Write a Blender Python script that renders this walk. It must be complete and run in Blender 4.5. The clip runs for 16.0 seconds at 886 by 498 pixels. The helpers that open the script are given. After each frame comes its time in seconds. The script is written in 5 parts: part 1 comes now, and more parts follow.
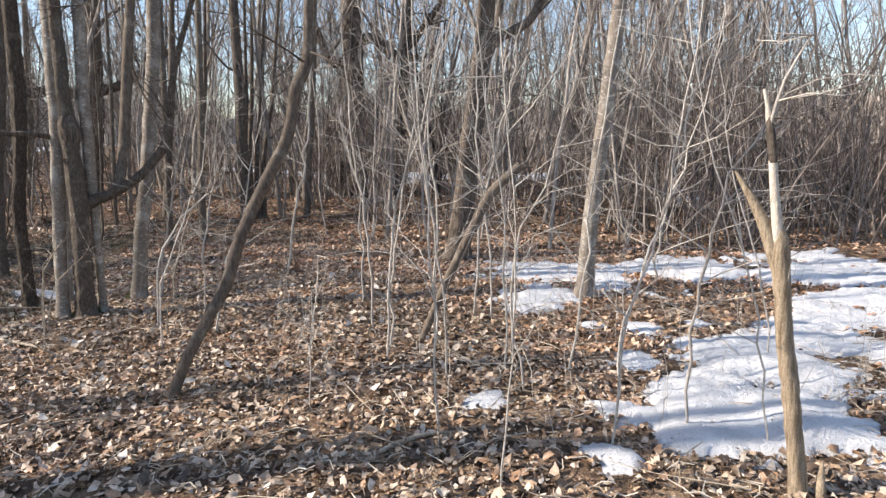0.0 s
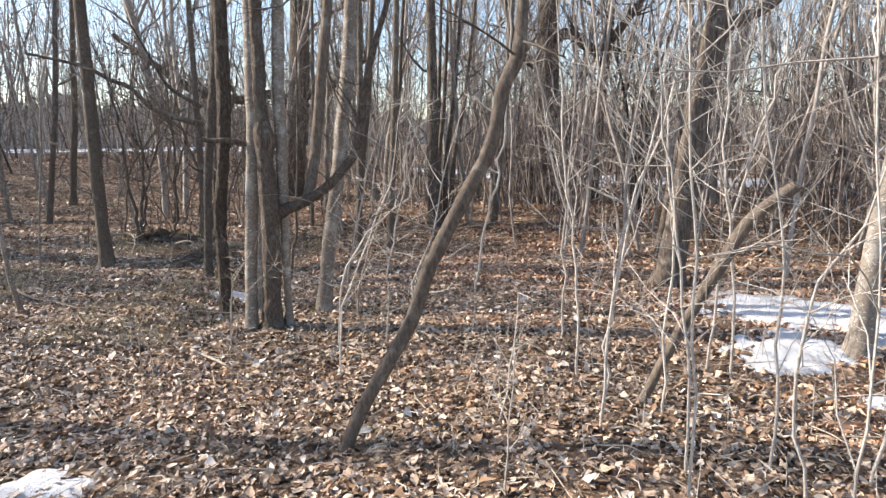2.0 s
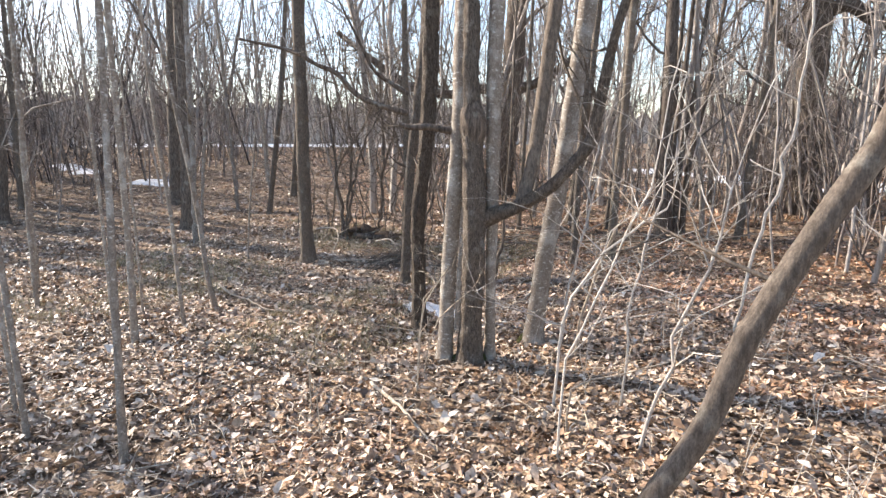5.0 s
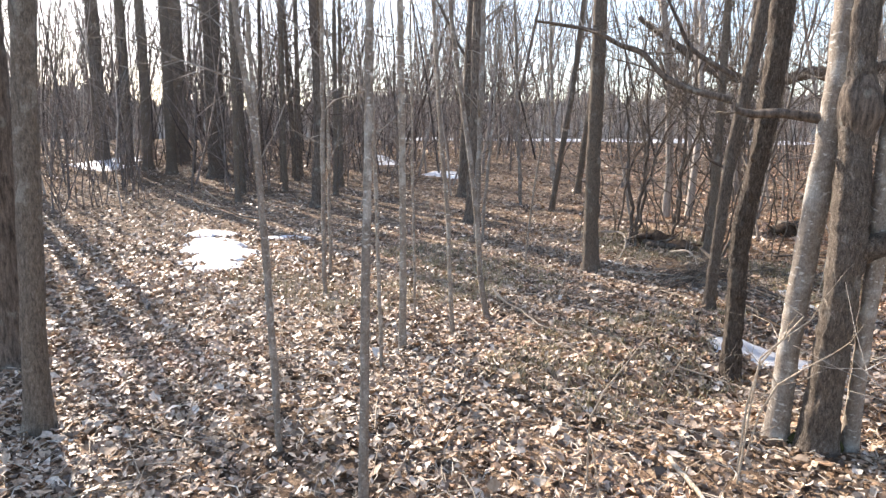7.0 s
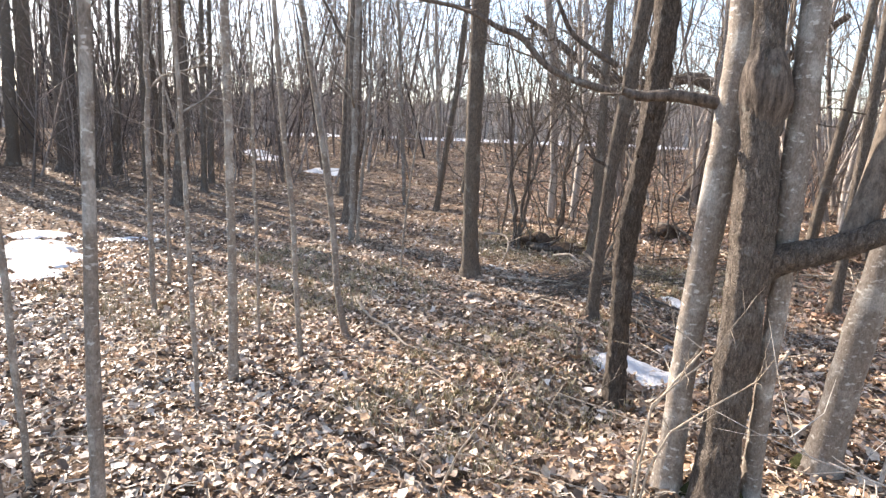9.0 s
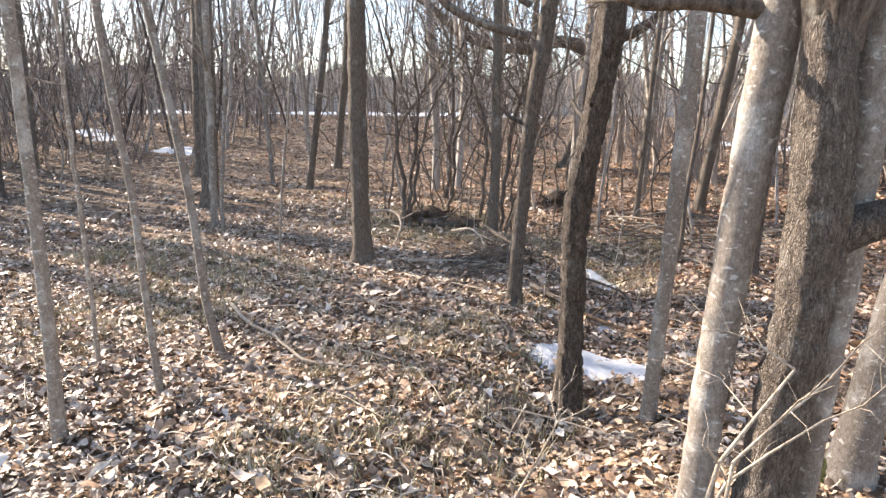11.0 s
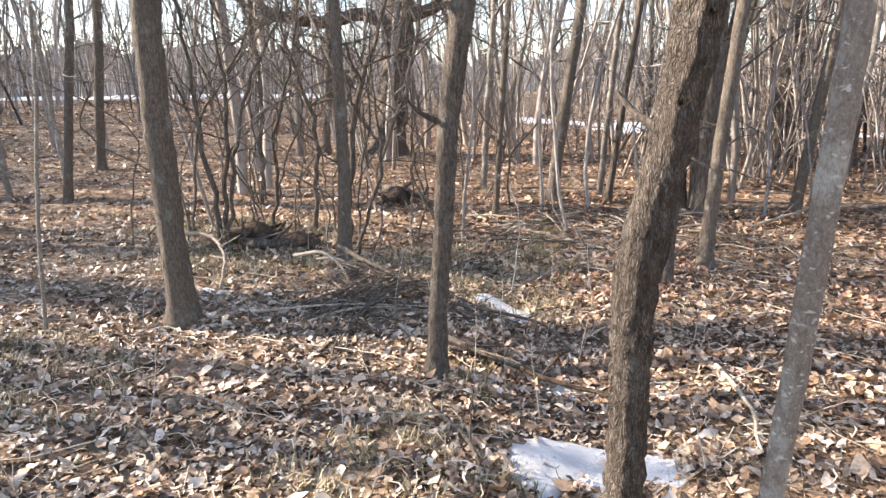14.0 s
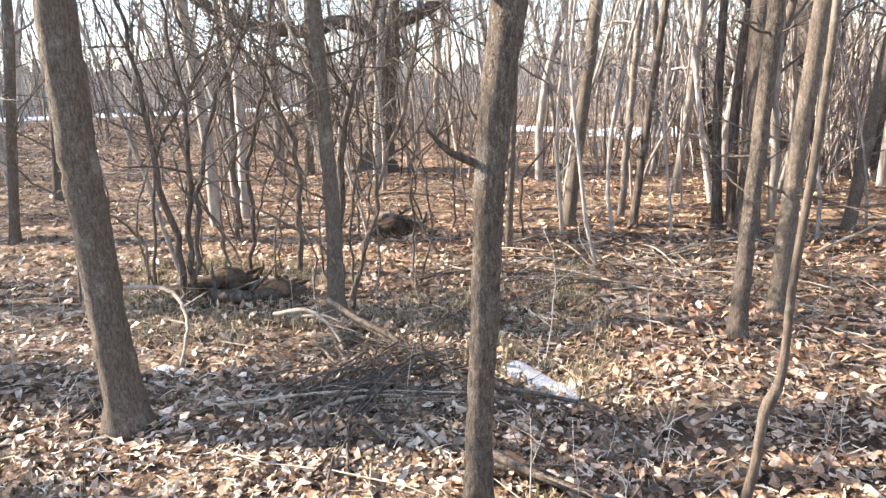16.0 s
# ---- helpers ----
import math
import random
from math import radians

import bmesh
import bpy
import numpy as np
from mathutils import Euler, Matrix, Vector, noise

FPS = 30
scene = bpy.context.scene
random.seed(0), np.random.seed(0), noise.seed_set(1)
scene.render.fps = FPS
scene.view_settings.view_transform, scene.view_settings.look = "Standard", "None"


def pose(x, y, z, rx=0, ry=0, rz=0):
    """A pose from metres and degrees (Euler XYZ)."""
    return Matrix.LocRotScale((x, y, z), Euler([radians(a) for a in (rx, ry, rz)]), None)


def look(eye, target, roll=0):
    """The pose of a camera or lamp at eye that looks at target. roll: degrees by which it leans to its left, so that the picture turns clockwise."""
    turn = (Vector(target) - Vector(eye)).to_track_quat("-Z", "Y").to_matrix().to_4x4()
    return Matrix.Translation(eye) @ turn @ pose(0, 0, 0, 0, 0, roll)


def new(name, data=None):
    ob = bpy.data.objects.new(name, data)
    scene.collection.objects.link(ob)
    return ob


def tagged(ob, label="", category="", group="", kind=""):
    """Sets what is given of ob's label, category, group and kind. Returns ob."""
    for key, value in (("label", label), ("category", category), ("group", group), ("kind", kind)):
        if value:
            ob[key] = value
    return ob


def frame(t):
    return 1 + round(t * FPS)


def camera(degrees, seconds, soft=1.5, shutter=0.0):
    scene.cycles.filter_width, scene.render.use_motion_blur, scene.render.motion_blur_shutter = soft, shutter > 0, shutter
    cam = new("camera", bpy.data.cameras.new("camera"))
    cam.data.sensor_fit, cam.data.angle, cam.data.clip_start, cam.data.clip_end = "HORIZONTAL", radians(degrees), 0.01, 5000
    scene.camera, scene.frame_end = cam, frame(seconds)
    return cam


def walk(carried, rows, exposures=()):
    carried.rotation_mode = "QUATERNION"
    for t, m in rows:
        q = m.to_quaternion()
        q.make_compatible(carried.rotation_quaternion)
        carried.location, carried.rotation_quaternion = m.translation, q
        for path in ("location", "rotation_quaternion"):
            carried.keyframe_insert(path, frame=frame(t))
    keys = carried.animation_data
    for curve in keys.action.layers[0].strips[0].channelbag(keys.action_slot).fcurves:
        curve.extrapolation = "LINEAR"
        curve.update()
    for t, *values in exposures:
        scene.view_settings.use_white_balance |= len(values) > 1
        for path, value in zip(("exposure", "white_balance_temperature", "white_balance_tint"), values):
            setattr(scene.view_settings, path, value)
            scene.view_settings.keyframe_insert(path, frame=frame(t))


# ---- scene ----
cam = camera(69.6, 16.0, soft=1.4)
EXPOSURES = [(0, 0.67, 6500, 14), (3, 1.22, 6600, 14), (6, 1.45, 6700, 15), (9.5, 1.62, 6750, 16), (12, 1.68, 6750, 15), (15, 1.88, 6750, 15), (16, 2.02, 6800, 15)]
PATH = [
    (0, (-0.002, 0.135, 1.395), (0.404, 2.064, 1.058), -0.9),
    (0.5, (0.084, 0.407, 1.414), (0.463, 2.341, 1.076), -1.2),
    (1, (0.13, 0.593, 1.483), (0.432, 2.538, 1.133), -1.2),
    (1.5, (0.016, 0.784, 1.453), (0.022, 2.756, 1.119), -1.8),
    (2, (-0.101, 0.948, 1.454), (-0.25, 2.915, 1.125), -0.9),
    (2.5, (-0.199, 1.083, 1.418), (-0.425, 3.043, 1.093), -0.1),
    (3, (-0.23, 1.247, 1.405), (-0.584, 3.187, 1.073), -0.1),
    (3.2, (-0.243, 1.351, 1.415), (-0.675, 3.276, 1.083), -0.2),
    (5.3, (-0.604, 2.245, 1.372), (-1.514, 3.998, 1.057), -0.3),
    (5.5, (-0.669, 2.339, 1.36), (-1.785, 3.974, 1.079), -0.8),
    (6, (-0.775, 2.521, 1.363), (-2.157, 3.911, 0.967), -0.5),
    (6.5, (-0.894, 2.651, 1.358), (-2.318, 3.995, 0.951), -0.4),
    (7, (-1.046, 2.775, 1.376), (-2.494, 4.113, 1.038), 0.1),
    (7.5, (-1.129, 2.922, 1.359), (-2.55, 4.287, 1.014), 0.2),
    (8, (-1.173, 3.167, 1.346), (-2.569, 4.557, 0.998), 0.3),
    (8.5, (-1.218, 3.334, 1.349), (-2.551, 4.783, 1.001), 1.3),
    (9, (-1.352, 3.473, 1.311), (-2.559, 5.032, 0.975), 1.6),
    (9.5, (-1.507, 3.596, 1.292), (-2.514, 5.294, 0.971), 2.0),
    (9.7, (-1.549, 3.634, 1.279), (-2.526, 5.347, 0.942), 1.9),
    (11.8, (-2.302, 4.299, 1.178), (-3.033, 6.112, 0.751), -0.3),
    (12, (-2.367, 4.351, 1.173), (-3.069, 6.175, 0.745), -0.2),
    (12.5, (-2.568, 4.589, 1.149), (-3.331, 6.386, 0.717), -1.4),
    (13, (-2.72, 4.818, 1.198), (-3.444, 6.639, 0.797), -1.8),
    (13.5, (-2.908, 5.004, 1.214), (-3.473, 6.878, 0.805), -1.5),
    (14, (-3.044, 5.175, 1.287), (-3.255, 7.107, 0.811), -1.1),
    (14.5, (-3.107, 5.425, 1.263), (-3.321, 7.346, 0.752), -2.9),
    (15, (-3.122, 5.716, 1.325), (-3.334, 7.635, 0.804), -3.3),
    (15.5, (-3.195, 5.891, 1.334), (-3.46, 7.806, 0.822), -3.3),
    (16, (-3.314, 6.115, 1.356), (-3.481, 8.055, 0.9), -2.7),
]
walk(cam, [(t, look(eye, target, roll)) for t, eye, target, roll in PATH], EXPOSURES)

# ---- light: a clear low winter sun ----
SUN_YAW, SUN_UP = 83.0, 29.0
SUN_WAY = Vector((-math.sin(radians(SUN_YAW)) * math.cos(radians(SUN_UP)), math.cos(radians(SUN_YAW)) * math.cos(radians(SUN_UP)), math.sin(radians(SUN_UP))))
world = bpy.data.worlds.new("world")
scene.world = world
world.use_nodes = True
wn = world.node_tree.nodes
sky = wn.new("ShaderNodeTexSky")
sky.sky_type, sky.sun_disc = "NISHITA", False
sky.sun_elevation, sky.sun_rotation = radians(SUN_UP), radians(-SUN_YAW)
sky.air_density, sky.dust_density, sky.ozone_density = 1.0, 0.7, 1.4
wn["Background"].inputs["Strength"].default_value = 0.15
world.node_tree.links.new(sky.outputs[0], wn["Background"].inputs["Color"])
lamp = bpy.data.lights.new("sun", "SUN")
lamp.energy, lamp.angle, lamp.color = 5.0, radians(0.55), (1.0, 0.93, 0.82)
sun = new("sun", lamp)
sun.matrix_world = look(SUN_WAY * 60, (0, 0, 0))


# ---- materials ----
def material(name, rough=0.85, spec=0.3):
    m = bpy.data.materials.new(name)
    m.use_nodes = True
    b = m.node_tree.nodes["Principled BSDF"]
    b.inputs["Roughness"].default_value = rough
    b.inputs["Specular IOR Level"].default_value = spec
    return m, m.node_tree.nodes, m.node_tree.links, b


def ramp(nodes, *stops):
    r = nodes.new("ShaderNodeValToRGB")
    while len(r.color_ramp.elements) < len(stops):
        r.color_ramp.elements.new(0.5)
    for e, (p, c) in zip(r.color_ramp.elements, stops):
        e.position, e.color = p, (*c, 1)
    return r


def mapped(nodes, links, scale, source="Object"):
    co, mp = nodes.new("ShaderNodeTexCoord"), nodes.new("ShaderNodeMapping")
    mp.inputs["Scale"].default_value = scale
    links.new(co.outputs[source], mp.inputs["Vector"])
    return mp.outputs["Vector"]


def noise_node(nodes, links, vec, scale, detail=6, rough=0.6):
    n = nodes.new("ShaderNodeTexNoise")
    n.inputs["Scale"].default_value, n.inputs["Detail"].default_value, n.inputs["Roughness"].default_value = scale, detail, rough
    links.new(vec, n.inputs["Vector"])
    return n.outputs["Fac"]


def mix(nodes, links, fac, a, b, mode="MIX"):
    m = nodes.new("ShaderNodeMix")
    m.data_type, m.blend_type = "RGBA", mode
    for sock, v in ((m.inputs[0], fac), (m.inputs[6], a), (m.inputs[7], b)):
        if isinstance(v, (int, float)):
            sock.default_value = v
        elif isinstance(v, tuple):
            sock.default_value = (*v, 1)
        else:
            links.new(v, sock)
    return m.outputs[2]


def bump(nodes, links, height, strength, distance, bsdf):
    b = nodes.new("ShaderNodeBump")
    b.inputs["Strength"].default_value, b.inputs["Distance"].default_value = strength, distance
    links.new(height, b.inputs["Height"])
    links.new(b.outputs[0], bsdf.inputs["Normal"])


def bark(name, dark, pale, lichen, amount, fissure=1.0, squash=0.16, fine=60, plates=0.0, deep=0.4, upright=0.3, vary=0.0):
    """Bark: upright fissures, fine grain and blotches of lichen, with a shade of its own for each tree."""
    m, n, l, b = material(name, 0.9, 0.15)
    long = noise_node(n, l, mapped(n, l, (1, 1, squash)), fine, 8, 0.65)
    grain = noise_node(n, l, mapped(n, l, (1, 1, 0.5)), 210, 4)
    blot = noise_node(n, l, mapped(n, l, (1, 1, 0.8)), 9, 5, 0.6)
    r = ramp(n, (0.33, dark), (0.62, pale))
    l.new(long, r.inputs[0])
    blots = ramp(n, (0.62 - amount, (0, 0, 0)), (0.70 - amount * 0.7, (0.75, 0.75, 0.75)))
    l.new(blot, blots.inputs[0])
    col = mix(n, l, blots.outputs[0], r.outputs[0], lichen)
    speck = ramp(n, (0.35, (0.72, 0.72, 0.72)), (0.65, (1.12, 1.12, 1.12)))
    l.new(grain, speck.inputs[0])
    col = mix(n, l, 1.0, col, speck.outputs[0], "MULTIPLY")
    spotted = not plates and fissure == 0.6
    if spotted:
        # small pale crusts of lichen
        crust = ramp(n, (0.60, (0, 0, 0)), (0.66, (0.8, 0.8, 0.8)))
        l.new(noise_node(n, l, mapped(n, l, (1, 1, 1.7)), 34, 4, 0.55), crust.inputs[0])
        col = mix(n, l, crust.outputs[0], col, (0.60, 0.58, 0.53))
    if plates:
        crack = n.new("ShaderNodeTexVoronoi")
        crack.feature = "DISTANCE_TO_EDGE"
        crack.inputs["Scale"].default_value = plates
        warp = n.new("ShaderNodeMix")
        warp.data_type, warp.blend_type = "RGBA", "LINEAR_LIGHT"
        nt = n.new("ShaderNodeTexNoise")
        nt.inputs["Scale"].default_value = 30
        pv = mapped(n, l, (1, 1, upright))
        l.new(pv, nt.inputs["Vector"])
        warp.inputs[0].default_value = 0.13
        l.new(pv, warp.inputs[6])
        l.new(nt.outputs["Color"], warp.inputs[7])
        l.new(warp.outputs[2], crack.inputs["Vector"])
        cr = ramp(n, (0.0, (0.30, 0.27, 0.25)), (0.10, (0.62, 0.60, 0.58)), (0.30, (1, 1, 1)))
        l.new(crack.outputs["Distance"], cr.inputs[0])
        col = mix(n, l, deep, col, cr.outputs[0], "MULTIPLY")
        high = n.new("ShaderNodeMath")
        high.operation = "MULTIPLY_ADD"
        l.new(cr.outputs[0], high.inputs[0])
        high.inputs[1].default_value = 0.6
        l.new(long, high.inputs[2])
        long = high.outputs[0]
    info = n.new("ShaderNodeObjectInfo")
    own = ramp(n, (0.0, (0.82, 0.80, 0.78)), (1.0, (1.12, 1.1, 1.06)))
    l.new(info.outputs["Random"], own.inputs[0])
    col = mix(n, l, 1.0, col, own.outputs[0], "MULTIPLY")
    if vary:
        geo = n.new("ShaderNodeNewGeometry")
        each = ramp(n, (0.0, (1 - vary, 1 - vary, 1 - vary)), (1.0, (1 + vary, 1 + 0.94 * vary, 1 + 0.88 * vary)))
        l.new(geo.outputs["Random Per Island"], each.inputs[0])
        col = mix(n, l, 1.0, col, each.outputs[0], "MULTIPLY")
    l.new(col, b.inputs["Base Color"])
    bump(n, l, long, 0.8 * fissure, 0.012, b)
    return m


BARK_GREY = bark("bark_grey", (0.135, 0.112, 0.088), (0.29, 0.245, 0.20), (0.40, 0.38, 0.33), 0.05, 1.0, 0.3, 95, 48.0)
BARK_SMOOTH = bark("bark_smooth", (0.19, 0.16, 0.13), (0.31, 0.27, 0.228), (0.46, 0.44, 0.395), 0.115, 0.6, 0.7, 70)
BARK_DARK = bark("bark_dark", (0.055, 0.044, 0.036), (0.22, 0.18, 0.145), (0.30, 0.29, 0.25), 0.03, 1.2, 0.2, 55)
BARK_PLATED = bark("bark_plated", (0.085, 0.071, 0.058), (0.245, 0.206, 0.172), (0.36, 0.33, 0.285), 0.05, 1.3, 0.3, 75, 44.0, 0.75, 0.26)
BARK_RIDGED = bark("bark_ridged", (0.13, 0.107, 0.087), (0.33, 0.28, 0.232), (0.43, 0.40, 0.35), 0.06, 1.3, 0.3, 85, 52.0, 0.6, 0.34)
BARK_BROWN = bark("bark_brown", (0.09, 0.073, 0.058), (0.21, 0.172, 0.138), (0.31, 0.28, 0.23), 0.05, 0.7, 0.3, 60)
# paler bark of the woods: haze and sunlight on far stems put into its colour
BARK_HAZED = bark("bark_hazed", (0.20, 0.178, 0.16), (0.43, 0.392, 0.357), (0.36, 0.335, 0.305), 0.05, 0.5, 0.2, 25, vary=0.6)
BARK_PALE = bark("bark_pale", (0.36, 0.325, 0.28), (0.62, 0.575, 0.515), (0.70, 0.67, 0.62), 0.06, 0.3, 0.4, 90)
BARK_THICKET = bark("bark_thicket", (0.10, 0.084, 0.076), (0.26, 0.225, 0.205), (0.36, 0.32, 0.285), 0.05, 0.4, 0.3, 30, vary=0.75)
DEAD_WOOD = bark("dead_wood", (0.21, 0.155, 0.10), (0.52, 0.425, 0.305), (0.50, 0.44, 0.36), 0.0, 0.8, 0.07, 80)
BARE_WOOD = bark("bare_wood", (0.52, 0.45, 0.36), (0.78, 0.72, 0.62), (0.66, 0.60, 0.52), 0.0, 0.5, 0.07, 80)
HUMUS = bark("rotten_humus", (0.04, 0.028, 0.02), (0.14, 0.098, 0.068), (0.12, 0.095, 0.06), 0.03, 1.3, 0.7, 40)
STICK_WOOD = bark("stick_wood", (0.24, 0.19, 0.14), (0.55, 0.47, 0.37), (0.55, 0.5, 0.43), 0.03, 0.5, 0.6, 70)


def moss_material():
    m, n, l, b = material("moss", 1.0, 0.1)
    v = mapped(n, l, (1, 1, 1))
    r = ramp(n, (0.35, (0.03, 0.034, 0.014)), (0.65, (0.085, 0.085, 0.035)))
    f = noise_node(n, l, v, 120)
    l.new(f, r.inputs[0])
    l.new(r.outputs[0], b.inputs["Base Color"])
    bump(n, l, f, 1.0, 0.01, b)
    return m


def soil_material():
    """Soil under matted old leaves: leaf-sized flakes of brown and tan over dark humus."""
    m, n, l, b = material("leafy_soil", 0.95, 0.15)
    v = mapped(n, l, (1, 1, 1))
    warp = n.new("ShaderNodeMix")
    warp.data_type, warp.blend_type = "RGBA", "LINEAR_LIGHT"
    nt = n.new("ShaderNodeTexNoise")
    nt.inputs["Scale"].default_value, nt.inputs["Detail"].default_value = 14, 3
    l.new(v, nt.inputs["Vector"])
    warp.inputs[0].default_value = 0.07
    l.new(v, warp.inputs[6])
    l.new(nt.outputs["Color"], warp.inputs[7])
    flakes = n.new("ShaderNodeTexVoronoi")
    flakes.inputs["Scale"].default_value = 13
    l.new(warp.outputs[2], flakes.inputs["Vector"])
    tone = n.new("ShaderNodeSeparateColor")
    l.new(flakes.outputs["Color"], tone.inputs[0])
    r = ramp(n, (0.0, (0.11, 0.08, 0.058)), (0.35, (0.24, 0.165, 0.112)), (0.65, (0.37, 0.26, 0.175)), (0.85, (0.46, 0.345, 0.235)), (1.0, (0.57, 0.475, 0.365)))
    l.new(tone.outputs[0], r.inputs[0])
    wide = noise_node(n, l, v, 0.5, 5)
    wr = ramp(n, (0.35, (0.62, 0.60, 0.57)), (0.65, (1.08, 1.02, 0.95)))
    l.new(wide, wr.inputs[0])
    fine = noise_node(n, l, v, 55, 5)
    fr = ramp(n, (0.3, (0.55, 0.55, 0.55)), (0.7, (1.2, 1.2, 1.2)))
    l.new(fine, fr.inputs[0])
    c = mix(n, l, 1.0, mix(n, l, 1.0, r.outputs[0], wr.outputs[0], "MULTIPLY"), fr.outputs[0], "MULTIPLY")
    l.new(c, b.inputs["Base Color"])
    both = n.new("ShaderNodeMath")
    l.new(tone.outputs[1], both.inputs[0])
    l.new(fine, both.inputs[1])
    bump(n, l, both.outputs[0], 0.9, 0.03, b)
    return m


def leaf_material():
    """Dead oak leaves: each one its own brown, tan or bleached grey, with blotches."""
    m, n, l, b = material("dead_leaf", 0.5, 0.5)
    geo = n.new("ShaderNodeNewGeometry")
    r = ramp(n, (0.0, (0.10, 0.075, 0.055)), (0.2, (0.20, 0.148, 0.104)), (0.36, (0.35, 0.243, 0.158)), (0.49, (0.47, 0.312, 0.20)), (0.60, (0.56, 0.435, 0.315)), (0.78, (0.70, 0.59, 0.465)), (1.0, (0.86, 0.785, 0.68)))
    l.new(geo.outputs["Random Per Island"], r.inputs[0])
    v = mapped(n, l, (1, 1, 1))
    blot = ramp(n, (0.35, (0.68, 0.64, 0.6)), (0.65, (1.08, 1.06, 1.04)))
    f = noise_node(n, l, v, 60, 5)
    l.new(f, blot.inputs[0])
    wide = ramp(n, (0.36, (0.80, 0.775, 0.73)), (0.50, (1.0, 0.93, 0.86)), (0.64, (1.17, 1.02, 0.91)))
    broad = noise_node(n, l, v, 0.8, 5)
    l.new(broad, wide.inputs[0])
    own = mix(n, l, 1.0, mix(n, l, 1.0, r.outputs[0], blot.outputs[0], "MULTIPLY"), wide.outputs[0], "MULTIPLY")
    # fresher, redder leaves lie towards the north-east
    place = n.new("ShaderNodeSeparateXYZ")
    l.new(v, place.inputs[0])
    east, both = n.new("ShaderNodeMath"), n.new("ShaderNodeMath")
    east.operation = both.operation = "MULTIPLY_ADD"
    l.new(place.outputs[1], east.inputs[0])
    east.inputs[1].default_value = 1.0
    l.new(place.outputs[0], east.inputs[2])
    l.new(broad, both.inputs[0])
    both.inputs[1].default_value = 2.5
    l.new(east.outputs[0], both.inputs[2])
    span = n.new("ShaderNodeMapRange")
    span.inputs["From Min"].default_value, span.inputs["From Max"].default_value, span.inputs["To Max"].default_value = 6.6, 9.6, 0.42
    l.new(both.outputs[0], span.inputs["Value"])
    l.new(mix(n, l, span.outputs[0], own, mix(n, l, 1.0, own, (1.16, 0.80, 0.60), "MULTIPLY")), b.inputs["Base Color"])
    bump(n, l, f, 0.5, 0.004, b)
    return m


def loose_leaf_material():
    m, n, l, b = material("loose_leaf", 0.7, 0.3)
    info = n.new("ShaderNodeObjectInfo")
    r = ramp(n, (0.0, (0.24, 0.15, 0.09)), (0.3, (0.42, 0.28, 0.17)), (0.5, (0.58, 0.47, 0.35)), (1.0, (0.80, 0.74, 0.65)))
    l.new(info.outputs["Random"], r.inputs[0])
    v = mapped(n, l, (1, 1, 1))
    f = noise_node(n, l, v, 70, 5)
    blot = ramp(n, (0.35, (0.7, 0.66, 0.62)), (0.65, (1.08, 1.06, 1.04)))
    l.new(f, blot.inputs[0])
    l.new(mix(n, l, 1.0, r.outputs[0], blot.outputs[0], "MULTIPLY"), b.inputs["Base Color"])
    bump(n, l, f, 0.5, 0.004, b)
    return m


def snow_material():
    """Old granular snow with specks of bark and soil."""
    m, n, l, b = material("old_snow", 0.55, 0.35)
    v = mapped(n, l, (1, 1, 1))
    wide = ramp(n, (0.35, (0.66, 0.655, 0.65)), (0.6, (0.84, 0.83, 0.81)))
    l.new(noise_node(n, l, v, 4, 6), wide.inputs[0])
    specks = ramp(n, (0.66, (1, 1, 1)), (0.74, (0.42, 0.34, 0.27)))
    l.new(noise_node(n, l, v, 42, 3, 0.5), specks.inputs[0])
    l.new(mix(n, l, 0.8, wide.outputs[0], specks.outputs[0], "MULTIPLY"), b.inputs["Base Color"])
    b.inputs["Subsurface Weight"].default_value = 0.0
    bump(n, l, noise_node(n, l, v, 38, 9, 0.72), 0.9, 0.03, b)
    return m


def grass_material(name="dry_grass", pale=False):
    m, n, l, b = material(name, 0.8, 0.2)
    geo = n.new("ShaderNodeNewGeometry")
    r = ramp(n, (0.0, (0.17, 0.15, 0.065)), (0.4, (0.33, 0.27, 0.15)), (0.8, (0.47, 0.39, 0.245)), (1.0, (0.56, 0.49, 0.35)))
    if pale:
        r = ramp(n, (0.0, (0.20, 0.15, 0.10)), (0.5, (0.42, 0.34, 0.25)), (1.0, (0.64, 0.57, 0.46)))
    l.new(geo.outputs["Random Per Island"], r.inputs[0])
    l.new(r.outputs[0], b.inputs["Base Color"])
    return m


MOSS, SOIL, LEAF, LOOSE_LEAF, SNOW, GRASS = moss_material(), soil_material(), leaf_material(), loose_leaf_material(), snow_material(), grass_material()

STRAW = grass_material("dead_straw", True)

# ---- geometry helpers ----
RNG = np.random.default_rng(7)


def step(a, b, v):
    k = np.clip((np.asarray(v, float) - a) / (b - a), 0, 1)
    return k * k * (3 - 2 * k)


def hashed(i, j, k):
    n = (i * 374761393 + j * 668265263 + k * 2147483647 + 1013904223) & 0x7FFFFFFF
    n = ((n ^ (n >> 13)) * 1274126177) & 0x7FFFFFFF
    return ((n ^ (n >> 16)) & 0xFFFF) / 65535.0


def field(x, y, z=0.0):
    """Smooth value noise, 0 to 1."""
    x, y, z = np.broadcast_arrays(np.asarray(x, float), np.asarray(y, float), np.asarray(z, float))
    i, j, k = (np.floor(a).astype(np.int64) for a in (x, y, z))
    u, v, w = (a - np.floor(a) for a in (x, y, z))
    u, v, w = (a * a * (3 - 2 * a) for a in (u, v, w))
    out = 0
    for di in (0, 1):
        for dj in (0, 1):
            for dk in (0, 1):
                out = out + hashed(i + di, j + dj, k + dk) * (u if di else 1 - u) * (v if dj else 1 - v) * (w if dk else 1 - w)
    return out


